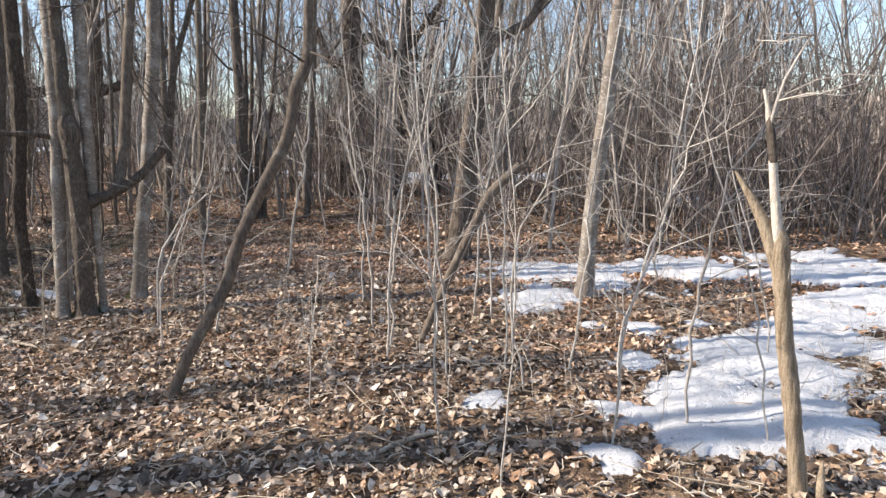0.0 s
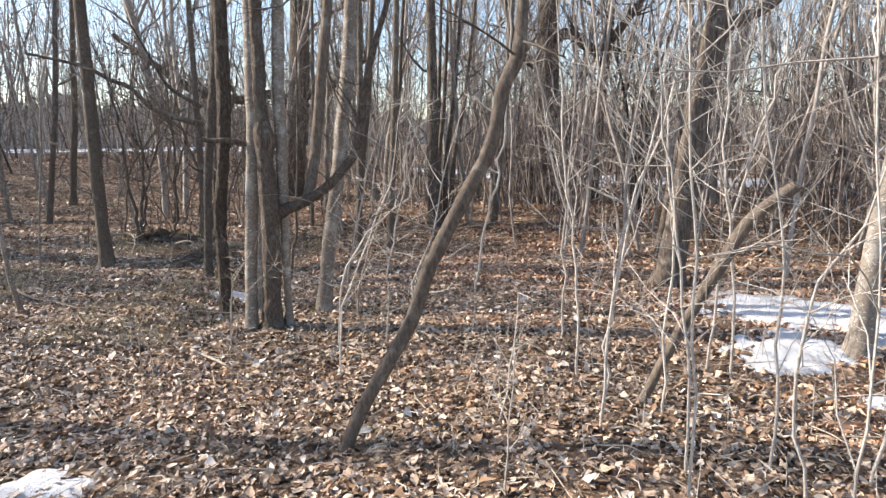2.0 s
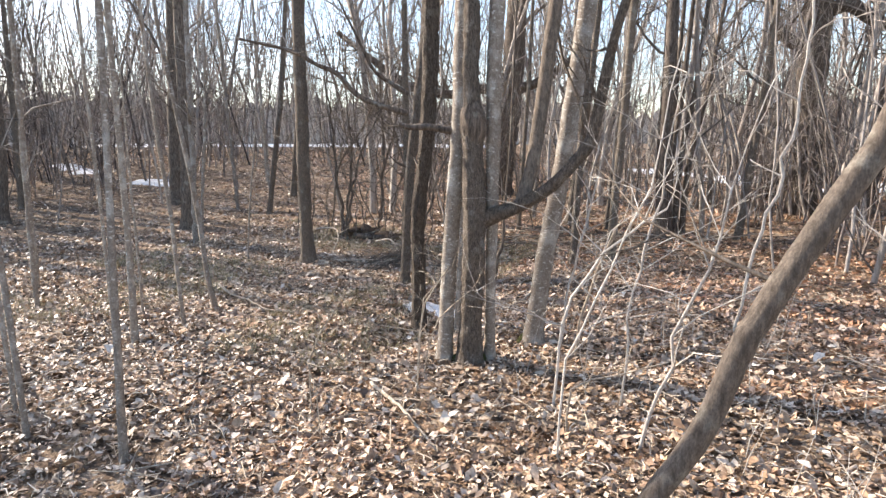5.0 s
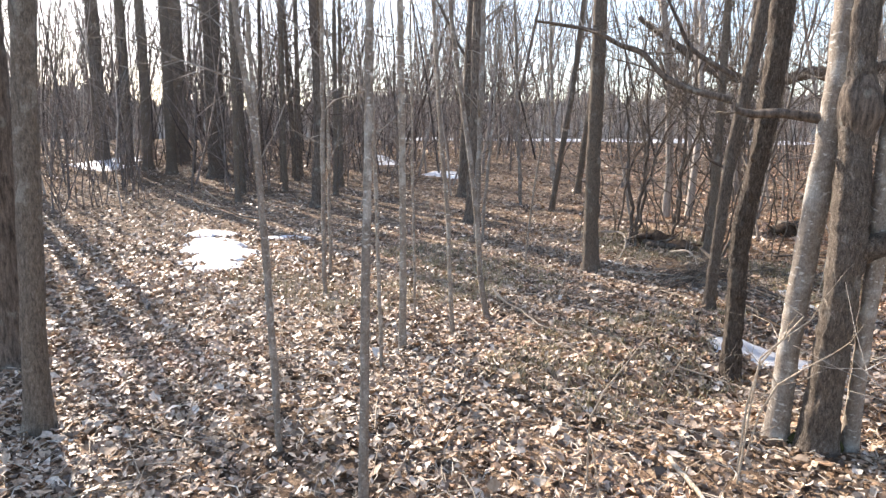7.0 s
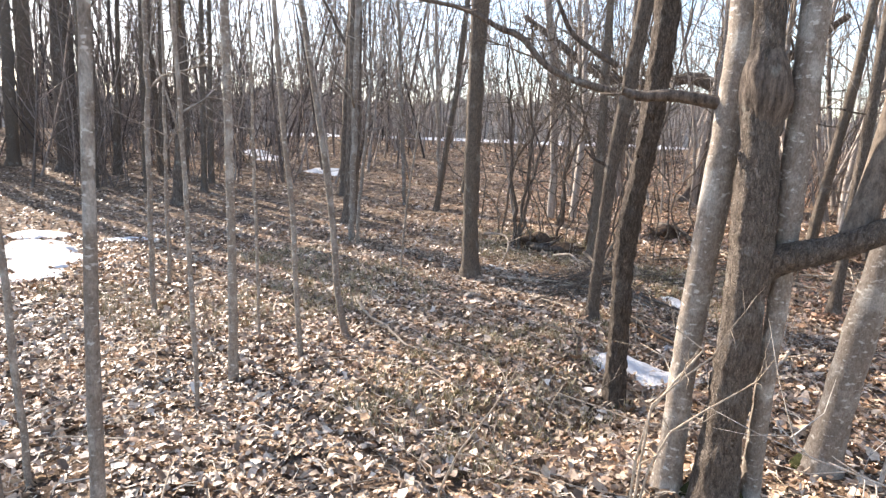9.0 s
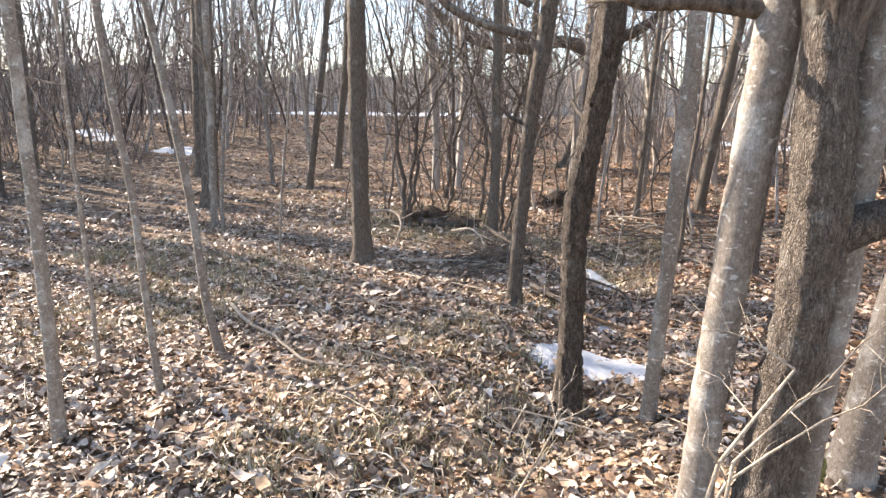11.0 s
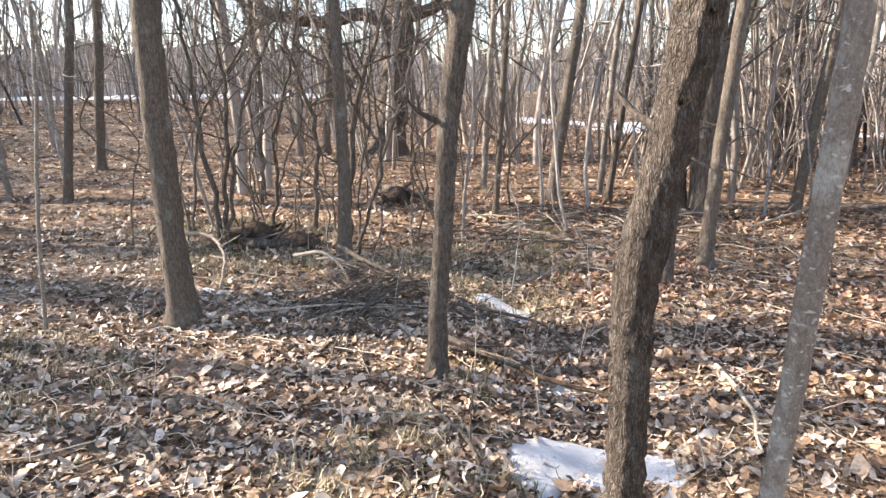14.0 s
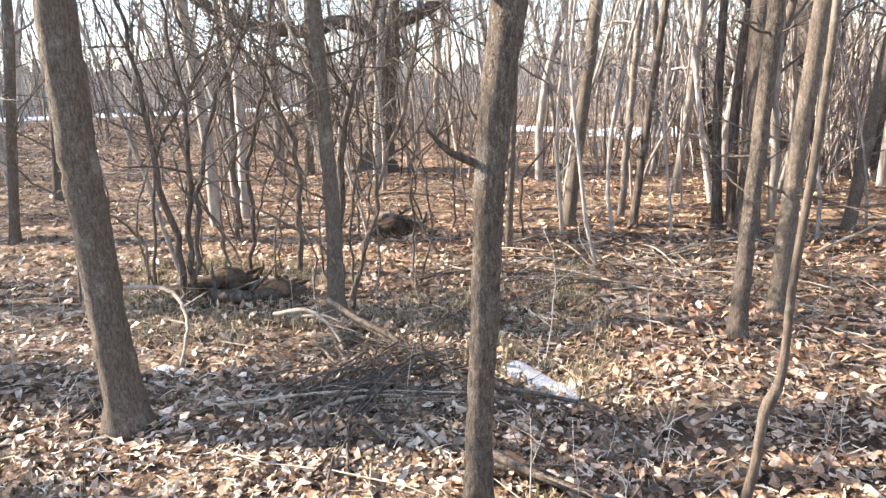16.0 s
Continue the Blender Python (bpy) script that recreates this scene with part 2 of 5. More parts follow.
def land(x, y):
    """Height of the ground without its small bumps: nearly level, a shallow ditch, a rise far to the north-west."""
    x, y = np.asarray(x, float), np.asarray(y, float)
    z = -0.06 + 0.10 * step(-1.6, 0.4, x) * (1 - step(5, 9, y)) + 0.12 * step(10, 14, y) * (1 - step(20, 40, y))
    z = z + 1.3 * step(14, 36, 0.7 * (y - x))
    cx = -2.62 - 0.16 * np.maximum(0, y - 7.6)
    return z - 0.13 * np.exp(-(((x - cx) / 0.38) ** 2)) * step(5.6, 6.5, y) * (1 - step(9.5, 11, y))


def ground_z(x, y):
    return land(x, y) + 0.05 * (field(x * 1.1, y * 1.1) - 0.5) + 0.025 * (field(x * 4 + 9, y * 4) - 0.5)


def mesh_of(name, v, f, mat, smooth=True):
    """A mesh from arrays of corners and of four-cornered (or three-cornered) faces."""
    v, f = np.asarray(v, np.float32), np.asarray(f, np.int32)
    me = bpy.data.meshes.new(name)
    me.vertices.add(len(v))
    me.vertices.foreach_set("co", v.ravel())
    me.loops.add(f.size)
    me.loops.foreach_set("vertex_index", f.ravel())
    me.polygons.add(len(f))
    me.polygons.foreach_set("loop_start", np.arange(len(f), dtype=np.int32) * f.shape[1])
    me.polygons.foreach_set("use_smooth", np.full(len(f), smooth))
    me.update(calc_edges=True)
    me.materials.append(mat)
    return me


def part(name, vf, mat, parent, label="", smooth=True):
    ob = new(name, mesh_of(name, vf[0], vf[1], mat, smooth))
    ob.parent = parent
    return tagged(ob, label)


def join(pieces):
    vs, fs, n = [], [], 0
    for v, f in pieces:
        vs.append(v)
        fs.append(f + n)
        n += len(v)
    return np.concatenate(vs), np.concatenate(fs)


def tube(p, r, sides=6, rough=0.0, seed=0.0, plates=9.0):
    """A tapered round limb along the points p with the radii r; rough adds ridges and bumps to its bark."""
    p, r = np.asarray(p, float), np.asarray(r, float)
    t = np.gradient(p, axis=0)
    t /= np.linalg.norm(t, axis=1)[:, None] + 1e-9
    ref = np.zeros(3)
    ref[np.argmin(np.abs(t.mean(0)))] = 1
    u = np.cross(t, ref)
    u /= np.linalg.norm(u, axis=1)[:, None] + 1e-9
    w = np.cross(t, u)
    a = np.linspace(0, 2 * math.pi, sides, endpoint=False)
    rr = np.repeat(r[:, None], sides, 1)
    if rough:
        h = np.concatenate([[0], np.cumsum(np.linalg.norm(np.diff(p, axis=0), axis=1))])[:, None]
        ca, sa = np.cos(a)[None, :], np.sin(a)[None, :]
        k = plates / 3
        rr = rr * (1 + rough * 2 * (np.abs(field(ca * k + seed, sa * k + 7, h * 9) - 0.5) * 2 - 0.35) + rough * 1.6 * (field(ca * 1.2 + seed, sa * 1.2, h * 3.2) - 0.5))
    v = p[:, None, :] + rr[:, :, None] * (np.cos(a)[None, :, None] * u[:, None, :] + np.sin(a)[None, :, None] * w[:, None, :])
    n = len(p)
    i, j = np.meshgrid(np.arange(n - 1), np.arange(sides), indexing="ij")
    q = (j + 1) % sides
    f = np.stack([i * sides + j, i * sides + q, (i + 1) * sides + q, (i + 1) * sides + j], -1).reshape(-1, 4)
    end = np.array([[(n - 1) * sides + k for k in (0, sides // 3, 2 * sides // 3, sides - 1)]])
    return v.reshape(-1, 3), np.concatenate([f, end])


def curve(p, spacing):
    """A smooth curve through the rows of p (any number of columns), in even steps."""
    p = np.asarray(p, float)
    q = np.concatenate([[2 * p[0] - p[1]], p, [2 * p[-1] - p[-2]]])
    out = []
    for k in range(1, len(q) - 2):
        n = max(1, int(round(np.linalg.norm(q[k + 1, :3] - q[k, :3]) / spacing)))
        s = np.linspace(0, 1, n, endpoint=False)[:, None]
        a, b, c, d = q[k - 1], q[k], q[k + 1], q[k + 2]
        out.append(0.5 * (2 * b + (c - a) * s + (2 * a - 5 * b + 4 * c - d) * s**2 + (3 * b - a - 3 * c + d) * s**3))
    out.append(p[-1:])
    return np.concatenate(out)


def grow(rng, start, way, length, r, level, sides=4, lift=0.25, wander=0.25, kids=4, tip=0.3, grain=0.16):
    """A branch that wanders and rises, with its twigs: a list of tubes."""
    n = max(3, int(length / grain) + 2) if level else 3
    n = min(n, 9)
    p, way = [np.asarray(start, float)], np.asarray(way, float) / np.linalg.norm(way)
    for k in range(n - 1):
        way = way + rng.normal(0, wander, 3) * 0.55 + np.array([0, 0, lift]) * 0.35
        way /= np.linalg.norm(way)
        p.append(p[-1] + way * length / (n - 1))
    p = np.array(p)
    out = [tube(p, r * np.linspace(1, tip, n), sides if level else 3)]
    if level:
        for k in range(kids):
            i = rng.uniform(0.25, 0.98) * (n - 1)
            a = int(i)
            base = p[a] + (p[min(a + 1, n - 1)] - p[a]) * (i - a)
            d = p[min(a + 1, n - 1)] - p[max(a - 1, 0)]
            d = d / np.linalg.norm(d) + rng.normal(0, 0.62, 3)
            out += grow(rng, base, d, length * rng.uniform(0.25, 0.55), r * rng.uniform(0.35, 0.6), level - 1, 3, lift, wander, max(2, kids - 1), tip, grain)
    return out


def trunk_line(r, marks, top):
    """Centre line and radii of a trunk: its foot, the marks (height, dx, dy, radius), and on up to its top."""
    rows = [(0, 0, -0.08, r), *[(dx, dy, h, q) for h, dx, dy, q in marks]]
    a, b = np.array(rows[-2]), np.array(rows[-1])
    if top > b[2] + 0.3:
        way = (b - a)[:2] / max(0.3, (b - a)[2]) * 0.6
        for k in (0.33, 0.66, 1.0):
            h = (top - b[2]) * k
            rows.append((b[0] + way[0] * h, b[1] + way[1] * h, b[2] + h, b[3] * (1 - 0.75 * k)))
    return rows


def crown_tubes(rng, line, low, count, reach, level=2):
    out = []
    zs = line[:, 2]
    top = zs[-1]
    count = int(count * 0.65 + 0.5)
    for k in range(count):
        h = low + (top - low) * (k + rng.uniform(0, 1)) / count
        i = int(np.argmin(np.abs(zs - h)))
        a = rng.uniform(0, 2 * math.pi)
        d = np.array([math.cos(a), math.sin(a), rng.uniform(0.25, 1.0)])
        out.append(grow(rng, line[i, :3], d, reach * rng.uniform(0.55, 1.1) * (1.15 - 0.7 * (h - low) / (top - low + 0.1)), line[i, 3] * rng.uniform(0.2, 0.38), level))
    return out


def tree(label, x, y, r, marks, top=9.0, mat=BARK_GREY, sides=14, rough=0.05, fine=0.1, low=None, limbs=6, reach=2.0, name="tree", flare=0.5, group="", seed=None, plates=9.0, stubs=0, moss=False):
    """A standing tree: trunk, limbs with their twigs."""
    seed = int(abs(x * 131 + y * 717)) if seed is None else seed
    rng = np.random.default_rng(seed)
    z = float(ground_z(x, y))
    root = tagged(new(name), label, "tree", group)
    root.location = (x, y, z)
    rows = np.array(trunk_line(r, marks, top))
    seen = curve(rows[: len(marks) + 1], fine)
    rest = curve(rows[len(marks):], 0.45)[1:] if len(rows) > len(marks) + 1 else ()
    wob = (rng.random((len(seen), 2)) - 0.5) * r * 0.12
    seen[:, :2] += wob * (seen[:, 2:3] > 0.1)
    line = np.concatenate([seen, rest]) if len(rest) else seen
    line[:, 3] = np.maximum(line[:, 3], 0.006) * (1 + flare * np.exp(-np.maximum(0, line[:, 2]) / 0.10))
    part("trunk", tube(line[:, :3], line[:, 3], sides, rough, seed % 97, plates), mat, root)
    low = marks[-1][0] + 0.2 if low is None else low
    for pieces in crown_tubes(rng, line, low, limbs, reach):
        part("limb", join(pieces), mat, root)
    for k in range(stubs):
        i = int(rng.integers(len(seen) // 3, len(seen)))
        a = rng.uniform(0, 6.28)
        d = np.array([math.cos(a), math.sin(a), rng.uniform(-0.1, 0.6)])
        part("dead_twig", join(grow(rng, line[i, :3], d, rng.uniform(0.25, 0.5) * (1 + 6 * r), 0.005 + 0.08 * r, 1, 4, 0.1, 0.35, 4)), mat, root)
    return root


def limb(root, marks, mat, sides=10, rough=0.05, twigs=0, reach=0.7, spacing=0.08, seed=3, label="", name="limb"):
    """A limb of a tree by marks (height, dx, dy, radius) from the tree's foot."""
    rng = np.random.default_rng(seed)
    line = curve([(dx, dy, h, q) for h, dx, dy, q in marks], spacing)
    wood = part(name, tube(line[:, :3], line[:, 3], sides, rough, seed), mat, root, label)
    for k in range(twigs):
        i = int(rng.integers(len(line) // 4, len(line)))
        part("twig", join(grow(rng, line[i, :3], rng.normal(0, 1, 3) + np.array([0, 0, 0.5]), reach * rng.uniform(0.4, 1), max(0.004, line[i, 3] * 0.3), 1, 4, 0.2, 0.3, 4)), mat, wood)
    return wood


def sapling(label, x, y, r, marks, top=None, mat=BARK_PALE, branches=7, reach=0.55, group="", seed=None, level=1):
    """A young tree or shoot: one thin stem with side branches, each with its twigs."""
    seed = int(abs(x * 977 + y * 313)) if seed is None else seed
    rng = np.random.default_rng(seed)
    root = tagged(new("sapling"), label, "sapling", group)
    root.location = (x, y, float(ground_z(x, y)))
    slim = 0.56 if mat is BARK_PALE else 0.55 if mat is STICK_WOOD else 1.0
    rows = trunk_line(r * slim, [(h, dx, dy, q * slim) for h, dx, dy, q in marks], top or marks[-1][0] + 0.6)
    line = curve(np.array(rows), 0.14)
    line[1:, :2] += rng.normal(0, 0.003 + r * 0.5 if mat is BARK_PALE else r * 0.2, (len(line) - 1, 2))
    line[:, 3] = np.maximum(line[:, 3], 0.0025)
    part("stem", tube(line[:, :3], line[:, 3], 7, 0.04, seed % 31), mat, root)
    n = len(line)
    for k in range(branches):
        i = int(n * (0.3 + 0.68 * (k + rng.random()) / branches))
        i = min(i, n - 1)
        a = rng.uniform(0, 6.28)
        d = np.array([math.cos(a), math.sin(a), rng.uniform(0.25, 1.1)])
        shoots = grow(rng, line[i, :3], d, reach * rng.uniform(0.5, 1.25), max(0.0028, line[i, 3] * 0.5), level, 4, 0.12, 0.45, 5)
        branch = part("branch", shoots[0], mat, root)
        for shoot in shoots[1:]:
            part("twig", shoot, mat, branch)
    return root


def fallen(label, points, r, mat=STICK_WOOD, name="fallen_branch", twigs=2, lift=0.5, seed=1, taper=0.5):
    """A branch that lies on the ground through the given places."""
    rng = np.random.default_rng(seed + int(abs(points[0][0] * 100)))
    p = np.array([(x, y, float(ground_z(x, y)) + r * 0.8 + dz) for x, y, dz in [(*q, 0.0)[:3] for q in points]])
    root = tagged(new(name), label, "branch")
    root.location = p[0]
    q = curve(p - p[0], 0.06)
    q[:, :2] += rng.normal(0, r * 0.25, (len(q), 2))
    part("wood", tube(q, r * np.linspace(1, taper, len(q)), 8, 0.08, seed), mat, root)
    for k in range(twigs):
        i = int(rng.integers(len(q) // 4, len(q)))
        d = np.array([rng.normal(), rng.normal(), lift * rng.random()])
        part("twig", join(grow(rng, q[i], d, rng.uniform(0.15, 0.4), r * 0.4, 1, 4, 0.0, 0.25, 2)), mat, root)
    return root


# ---- ground ----
def spread(a, b, fine, far):
    mid = np.arange(a, b + fine / 2, fine)
    out = [fine * 1.35]
    while sum(out) < far:
        out.append(out[-1] * 1.22)
    ext = np.cumsum(out)
    return np.concatenate([a - ext[::-1], mid, b + ext])


gx, gy = spread(-8.0, 5.0, 0.075, 900), spread(0.5, 13.5, 0.075, 900)
GX, GY = np.meshgrid(gx, gy)
GZ = ground_z(GX, GY) + 0.018 * (field(GX * 11, GY * 11) - 0.5) * ((np.abs(GX + 2) < 9) & (np.abs(GY - 7) < 9))
ni, nj = GX.shape
ii, jj = np.meshgrid(np.arange(ni - 1), np.arange(nj - 1), indexing="ij")
cells = np.stack([ii * nj + jj, ii * nj + jj + 1, (ii + 1) * nj + jj + 1, (ii + 1) * nj + jj], -1).reshape(-1, 4)
ground = tagged(new("ground", mesh_of("ground", np.stack([GX, GY, GZ], -1).reshape(-1, 3), cells, SOIL)), "brown forest soil matted with old leaves", "ground", kind="structure")


# ---- snow ----
def snow_patch(label, discs, thick=0.06, rag=0.5, cell=0.032, fine=5.0):
    """A melting patch of snow: the union of round spots with a ragged, noisy edge and a soft uneven top."""
    d = np.array(discs, float)
    x = np.arange((d[:, 0] - d[:, 2] * 1.7).min(), (d[:, 0] + d[:, 2] * 1.7).max(), cell)
    y = np.arange((d[:, 1] - d[:, 2] * 1.7).min(), (d[:, 1] + d[:, 2] * 1.7).max(), cell)
    X, Y = np.meshgrid(x, y)

    def cover(px, py):
        m = np.full(np.shape(px), -9.0)
        for cx, cy, q in d:
            m = np.maximum(m, (1 - np.hypot(px - cx, py - cy) / q) * min(1.0, q * 2.2))
        m = m + rag * 1.15 * (field(px * fine * 0.45, py * fine * 0.45, 3) - 0.55) + rag * 0.7 * (field(px * fine, py * fine) - 0.5)
        return m + rag * 0.6 * (field(px * fine * 2.3, py * fine * 2.3) - 0.5) + rag * 0.5 * (field(px * fine * 5, py * fine * 5) - 0.5) - 0.10

    m = cover(X, Y)
    h = 0.7 * thick * (1 - np.exp(-np.maximum(m, 0) * 2.6)) * (0.75 + 0.5 * field(X * 2.3, Y * 2.3, 5)) + 0.016 * (field(X * 7, Y * 7, 2) - 0.5) + 0.012 * (field(X * 17, Y * 17, 6) - 0.5)
    z = ground_z(X, Y) + np.where(m > 0, h + 0.004, -0.012)
    keep = m > 0
    a, b = X.shape
    i, j = np.meshgrid(np.arange(a - 1), np.arange(b - 1), indexing="ij")
    use = keep[:-1, :-1] | keep[1:, :-1] | keep[:-1, 1:] | keep[1:, 1:]
    # each island of snow is a patch of its own
    mark = np.where(use, np.arange(use.size).reshape(use.shape) + 1, 0)
    while True:
        wide = np.pad(mark, 1)
        most = np.maximum.reduce([wide[p : p + a - 1, q : q + b - 1] for p in (0, 1, 2) for q in (0, 1, 2)]) * use
        if (most == mark).all():
            break
        mark = most
    for island in np.unique(mark[use]):
        pick = mark == island
        if pick.sum() < 14:
            continue
        p, q = i[pick], j[pick]
        f = np.stack([p * b + q, p * b + q + 1, (p + 1) * b + q + 1, (p + 1) * b + q], -1)
        ids, f = np.unique(f, return_inverse=True)
        v = np.stack([X, Y, z], -1).reshape(-1, 3)[ids]
        c = v.mean(0)
        ob = tagged(new("snow_patch", mesh_of("snow_patch", v - c, f.reshape(-1, 4), SNOW)), label, "snow")
        ob.location = c
    SNOWS.append(cover)


SNOWS = []
snow_patch("large patch of melting white snow over leaf litter", [(2.2, 6.4, 0.75), (2.9, 5.9, 0.6), (1.9, 5.3, 0.45), (3.7, 5.9, 0.9), (4.8, 5.2, 1.0), (4.6, 4.3, 0.9), (3.9, 4.0, 0.5), (5.8, 4.6, 1.0), (5.6, 6.2, 0.7)], 0.06, 0.85)
snow_patch("melting patch of bright snow round thin stems", [(2.6, 3.3, 0.62), (3.2, 3.6, 0.6), (2.0, 2.95, 0.5), (1.55, 2.95, 0.28), (2.2, 2.65, 0.42), (3.5, 3.15, 0.42), (4.2, 3.5, 0.5), (1.75, 2.6, 0.3)], 0.08, 0.62)
snow_patch("small grey patch of sunken snow", [(1.9, 3.55, 0.24)], 0.05, 0.3)
snow_patch("small grey patch of sunken snow", [(0.84, 3.18, 0.17)], 0.04, 0.3)
snow_patch("small grey patch of sunken snow", [(1.25, 2.45, 0.2), (1.45, 2.38, 0.14)], 0.04, 0.3)
snow_patch("small patch of thin snow", [(2.35, 2.05, 0.22)], 0.05, 0.3)
snow_patch("thin strip of snow on leaves", [(2.0, 4.4, 0.2), (2.3, 4.2, 0.22), (2.7, 4.1, 0.2)], 0.04, 0.35)
snow_patch("small patch of bright snow on leaves", [(-2.2, 3.5, 0.2), (-2.0, 3.45, 0.14)], 0.05, 0.3)
snow_patch("bright patch of snow in the sun", [(-9.25, 6.25, 0.48), (-8.6, 5.95, 0.44), (-8.1, 5.74, 0.32), (-9.9, 6.45, 0.46), (-10.5, 6.7, 0.4), (-8.75, 6.3, 0.3)], 0.08, 0.35)
snow_patch("patch of clean snow in a shallow ditch", [(-2.85, 7.45, 0.23), (-2.70, 7.43, 0.22), (-2.55, 7.50, 0.19)], 0.045, 0.3)
snow_patch("thin strip of snow in a shallow ditch", [(-3.25, 9.4, 0.15), (-3.12, 9.3, 0.14), (-2.98, 9.2, 0.15)], 0.035, 0.25)
snow_patch("small spot of thin snow", [(-2.78, 8.15, 0.13)], 0.03, 0.2)
snow_patch("small spot of thin snow", [(-5.23, 9.35, 0.12), (-5.1, 9.33, 0.1)], 0.03, 0.2)
snow_patch("patch of snow among far trees", [(-26.0, 9.4, 1.3), (-24.3, 9.2, 0.9)], 0.08, 0.5, 0.1, 2)
snow_patch("small spot of thin snow", [(-9.6, 7.4, 0.25), (-9.2, 7.5, 0.18)], 0.04, 0.3)
snow_patch("strip of snow among far trees", [(-18.9, 16.3, 0.55), (-18.0, 16.0, 0.5), (-19.8, 16.7, 0.5)], 0.08, 0.5, 0.1, 2)
snow_patch("strip of snow among far trees", [(-14.8, 15.6, 0.7), (-14.2, 15.4, 0.4)], 0.08, 0.4, 0.1, 2)
# ---- the nearest trees ----
leaner = tree("thin leaning tree with smooth brown bark, bent near its top", -0.85, 3.82, 0.033, [(0.19, 0.108, 0.026, 0.033), (0.42, 0.238, 0.057, 0.034), (0.64, 0.362, 0.086, 0.034), (0.88, 0.447, 0.106, 0.034), (1.03, 0.517, 0.123, 0.034), (1.24, 0.628, 0.149, 0.034), (1.44, 0.738, 0.175, 0.033), (1.61, 0.784, 0.186, 0.031), (1.74, 0.81, 0.192, 0.034), (1.88, 0.876, 0.208, 0.032), (2.04, 0.896, 0.212, 0.028), (2.3, 0.91, 0.216, 0.026)], 5.0, BARK_BROWN, 14, 0.05, 0.04, 2.4, 6, 1.2, flare=0.1, stubs=3)
forked = tree("tall dark forest tree with furrowed bark, forked above", 1.76, 7.70, 0.140, [(0.94, 0.12, -0.03, 0.130), (1.74, 0.23, -0.05, 0.121), (2.71, 0.35, -0.08, 0.105)], 11, BARK_DARK, 18, 0.06, 0.12, 2.6, 10, 3.0)
limb(forked, [(2.42, 0.31, -0.07, 0.08), (2.62, 0.50, -0.08, 0.065), (2.72, 0.72, -0.1, 0.055), (2.98, 1.0, -0.1, 0.045), (4.2, 1.6, -0.1, 0.02)], BARK_DARK, 12, 0.08, 9, 1.0, label="forking limb", seed=31)
tree("slim dark tree leaning beyond the thicket", 2.2, 9.8, 0.06, [(1.0, 0.15, 0.0, 0.058), (1.9, 0.32, 0.0, 0.055), (2.9, 0.66, 0.0, 0.05)], 9, BARK_DARK, 12, 0.06, 0.15, 2.6, 8, 1.6, stubs=3)
tree("slender pale grey tree with smooth bark, slightly bowed", 2.29, 5.14, 0.073, [(0.71, 0.04, -0.02, 0.067), (1.42, 0.12, -0.05, 0.065), (2.00, 0.17, -0.08, 0.062), (2.43, 0.21, -0.10, 0.056)], 9, BARK_SMOOTH, 16, 0.03, 0.1, 3.2, 8, 1.8, stubs=2)
tree("half-fallen dead trunk leaning into the thicket", 0.69, 4.34, 0.025, [(0.36, 0.18, -0.05, 0.029), (0.72, 0.35, -0.10, 0.033), (1.00, 0.49, -0.13, 0.034), (1.19, 0.68, -0.19, 0.034)], 1.2, BARK_BROWN, 10, 0.07, 0.07, 1.1, 2, 0.4, name="leaning_tree", flare=0.1)

# the broken snag
snag = tree("weathered broken dead snag of bare tan wood", 1.76, 2.02, 0.034, [(0.35, -0.04, 0.04, 0.032), (0.61, -0.07, 0.07, 0.029), (0.80, -0.085, 0.08, 0.031), (0.90, -0.095, 0.085, 0.031), (0.97, -0.10, 0.09, 0.024), (1.02, -0.105, 0.095, 0.012)], 1.02, DEAD_WOOD, 18, 0.16, 0.025, 0.9, 0, name="dead_snag", flare=0.2, plates=14)
limb(snag, [(0.80, -0.09, 0.085, 0.018), (0.92, -0.115, 0.105, 0.024), (1.05, -0.15, 0.14, 0.021), (1.14, -0.19, 0.17, 0.013), (1.21, -0.22, 0.20, 0.004)], DEAD_WOOD, 10, 0.12, 0, spacing=0.03, name="broken_prong", label="splintered brown wood prong")
limb(snag, [(0.90, -0.098, 0.088, 0.022), (1.04, -0.112, 0.10, 0.018), (1.13, -0.12, 0.11, 0.016), (1.25, -0.13, 0.12, 0.014), (1.33, -0.135, 0.13, 0.010), (1.39, -0.14, 0.14, 0.012), (1.44, -0.147, 0.143, 0.008), (1.50, -0.16, 0.15, 0.006)], BARE_WOOD, 10, 0.10, 0, spacing=0.03, name="broken_prong", label="bleached bare wood prong")
limb(snag, [(1.24, -0.128, 0.118, 0.014), (1.28, -0.13, 0.122, 0.0165), (1.36, -0.137, 0.133, 0.015), (1.40, -0.14, 0.14, 0.011)], BARK_DARK, 12, 0.14, 1, 0.12, spacing=0.02, name="bark_sleeve", label="dark bark left on the bare prong", seed=15)
limb(snag, [(1.38, -0.14, 0.13, 0.007), (1.53, -0.11, 0.11, 0.006), (1.67, -0.06, 0.06, 0.003)], BARK_PALE, 6, 0.03, 4, 0.3, name="branch")
limb(snag, [(-0.02, 0.05, -0.04, 0.02), (0.06, 0.05, -0.03, 0.016), (0.14, 0.06, -0.02, 0.004)], DEAD_WOOD, 8, 0.1, 0, spacing=0.03, name="splinter")

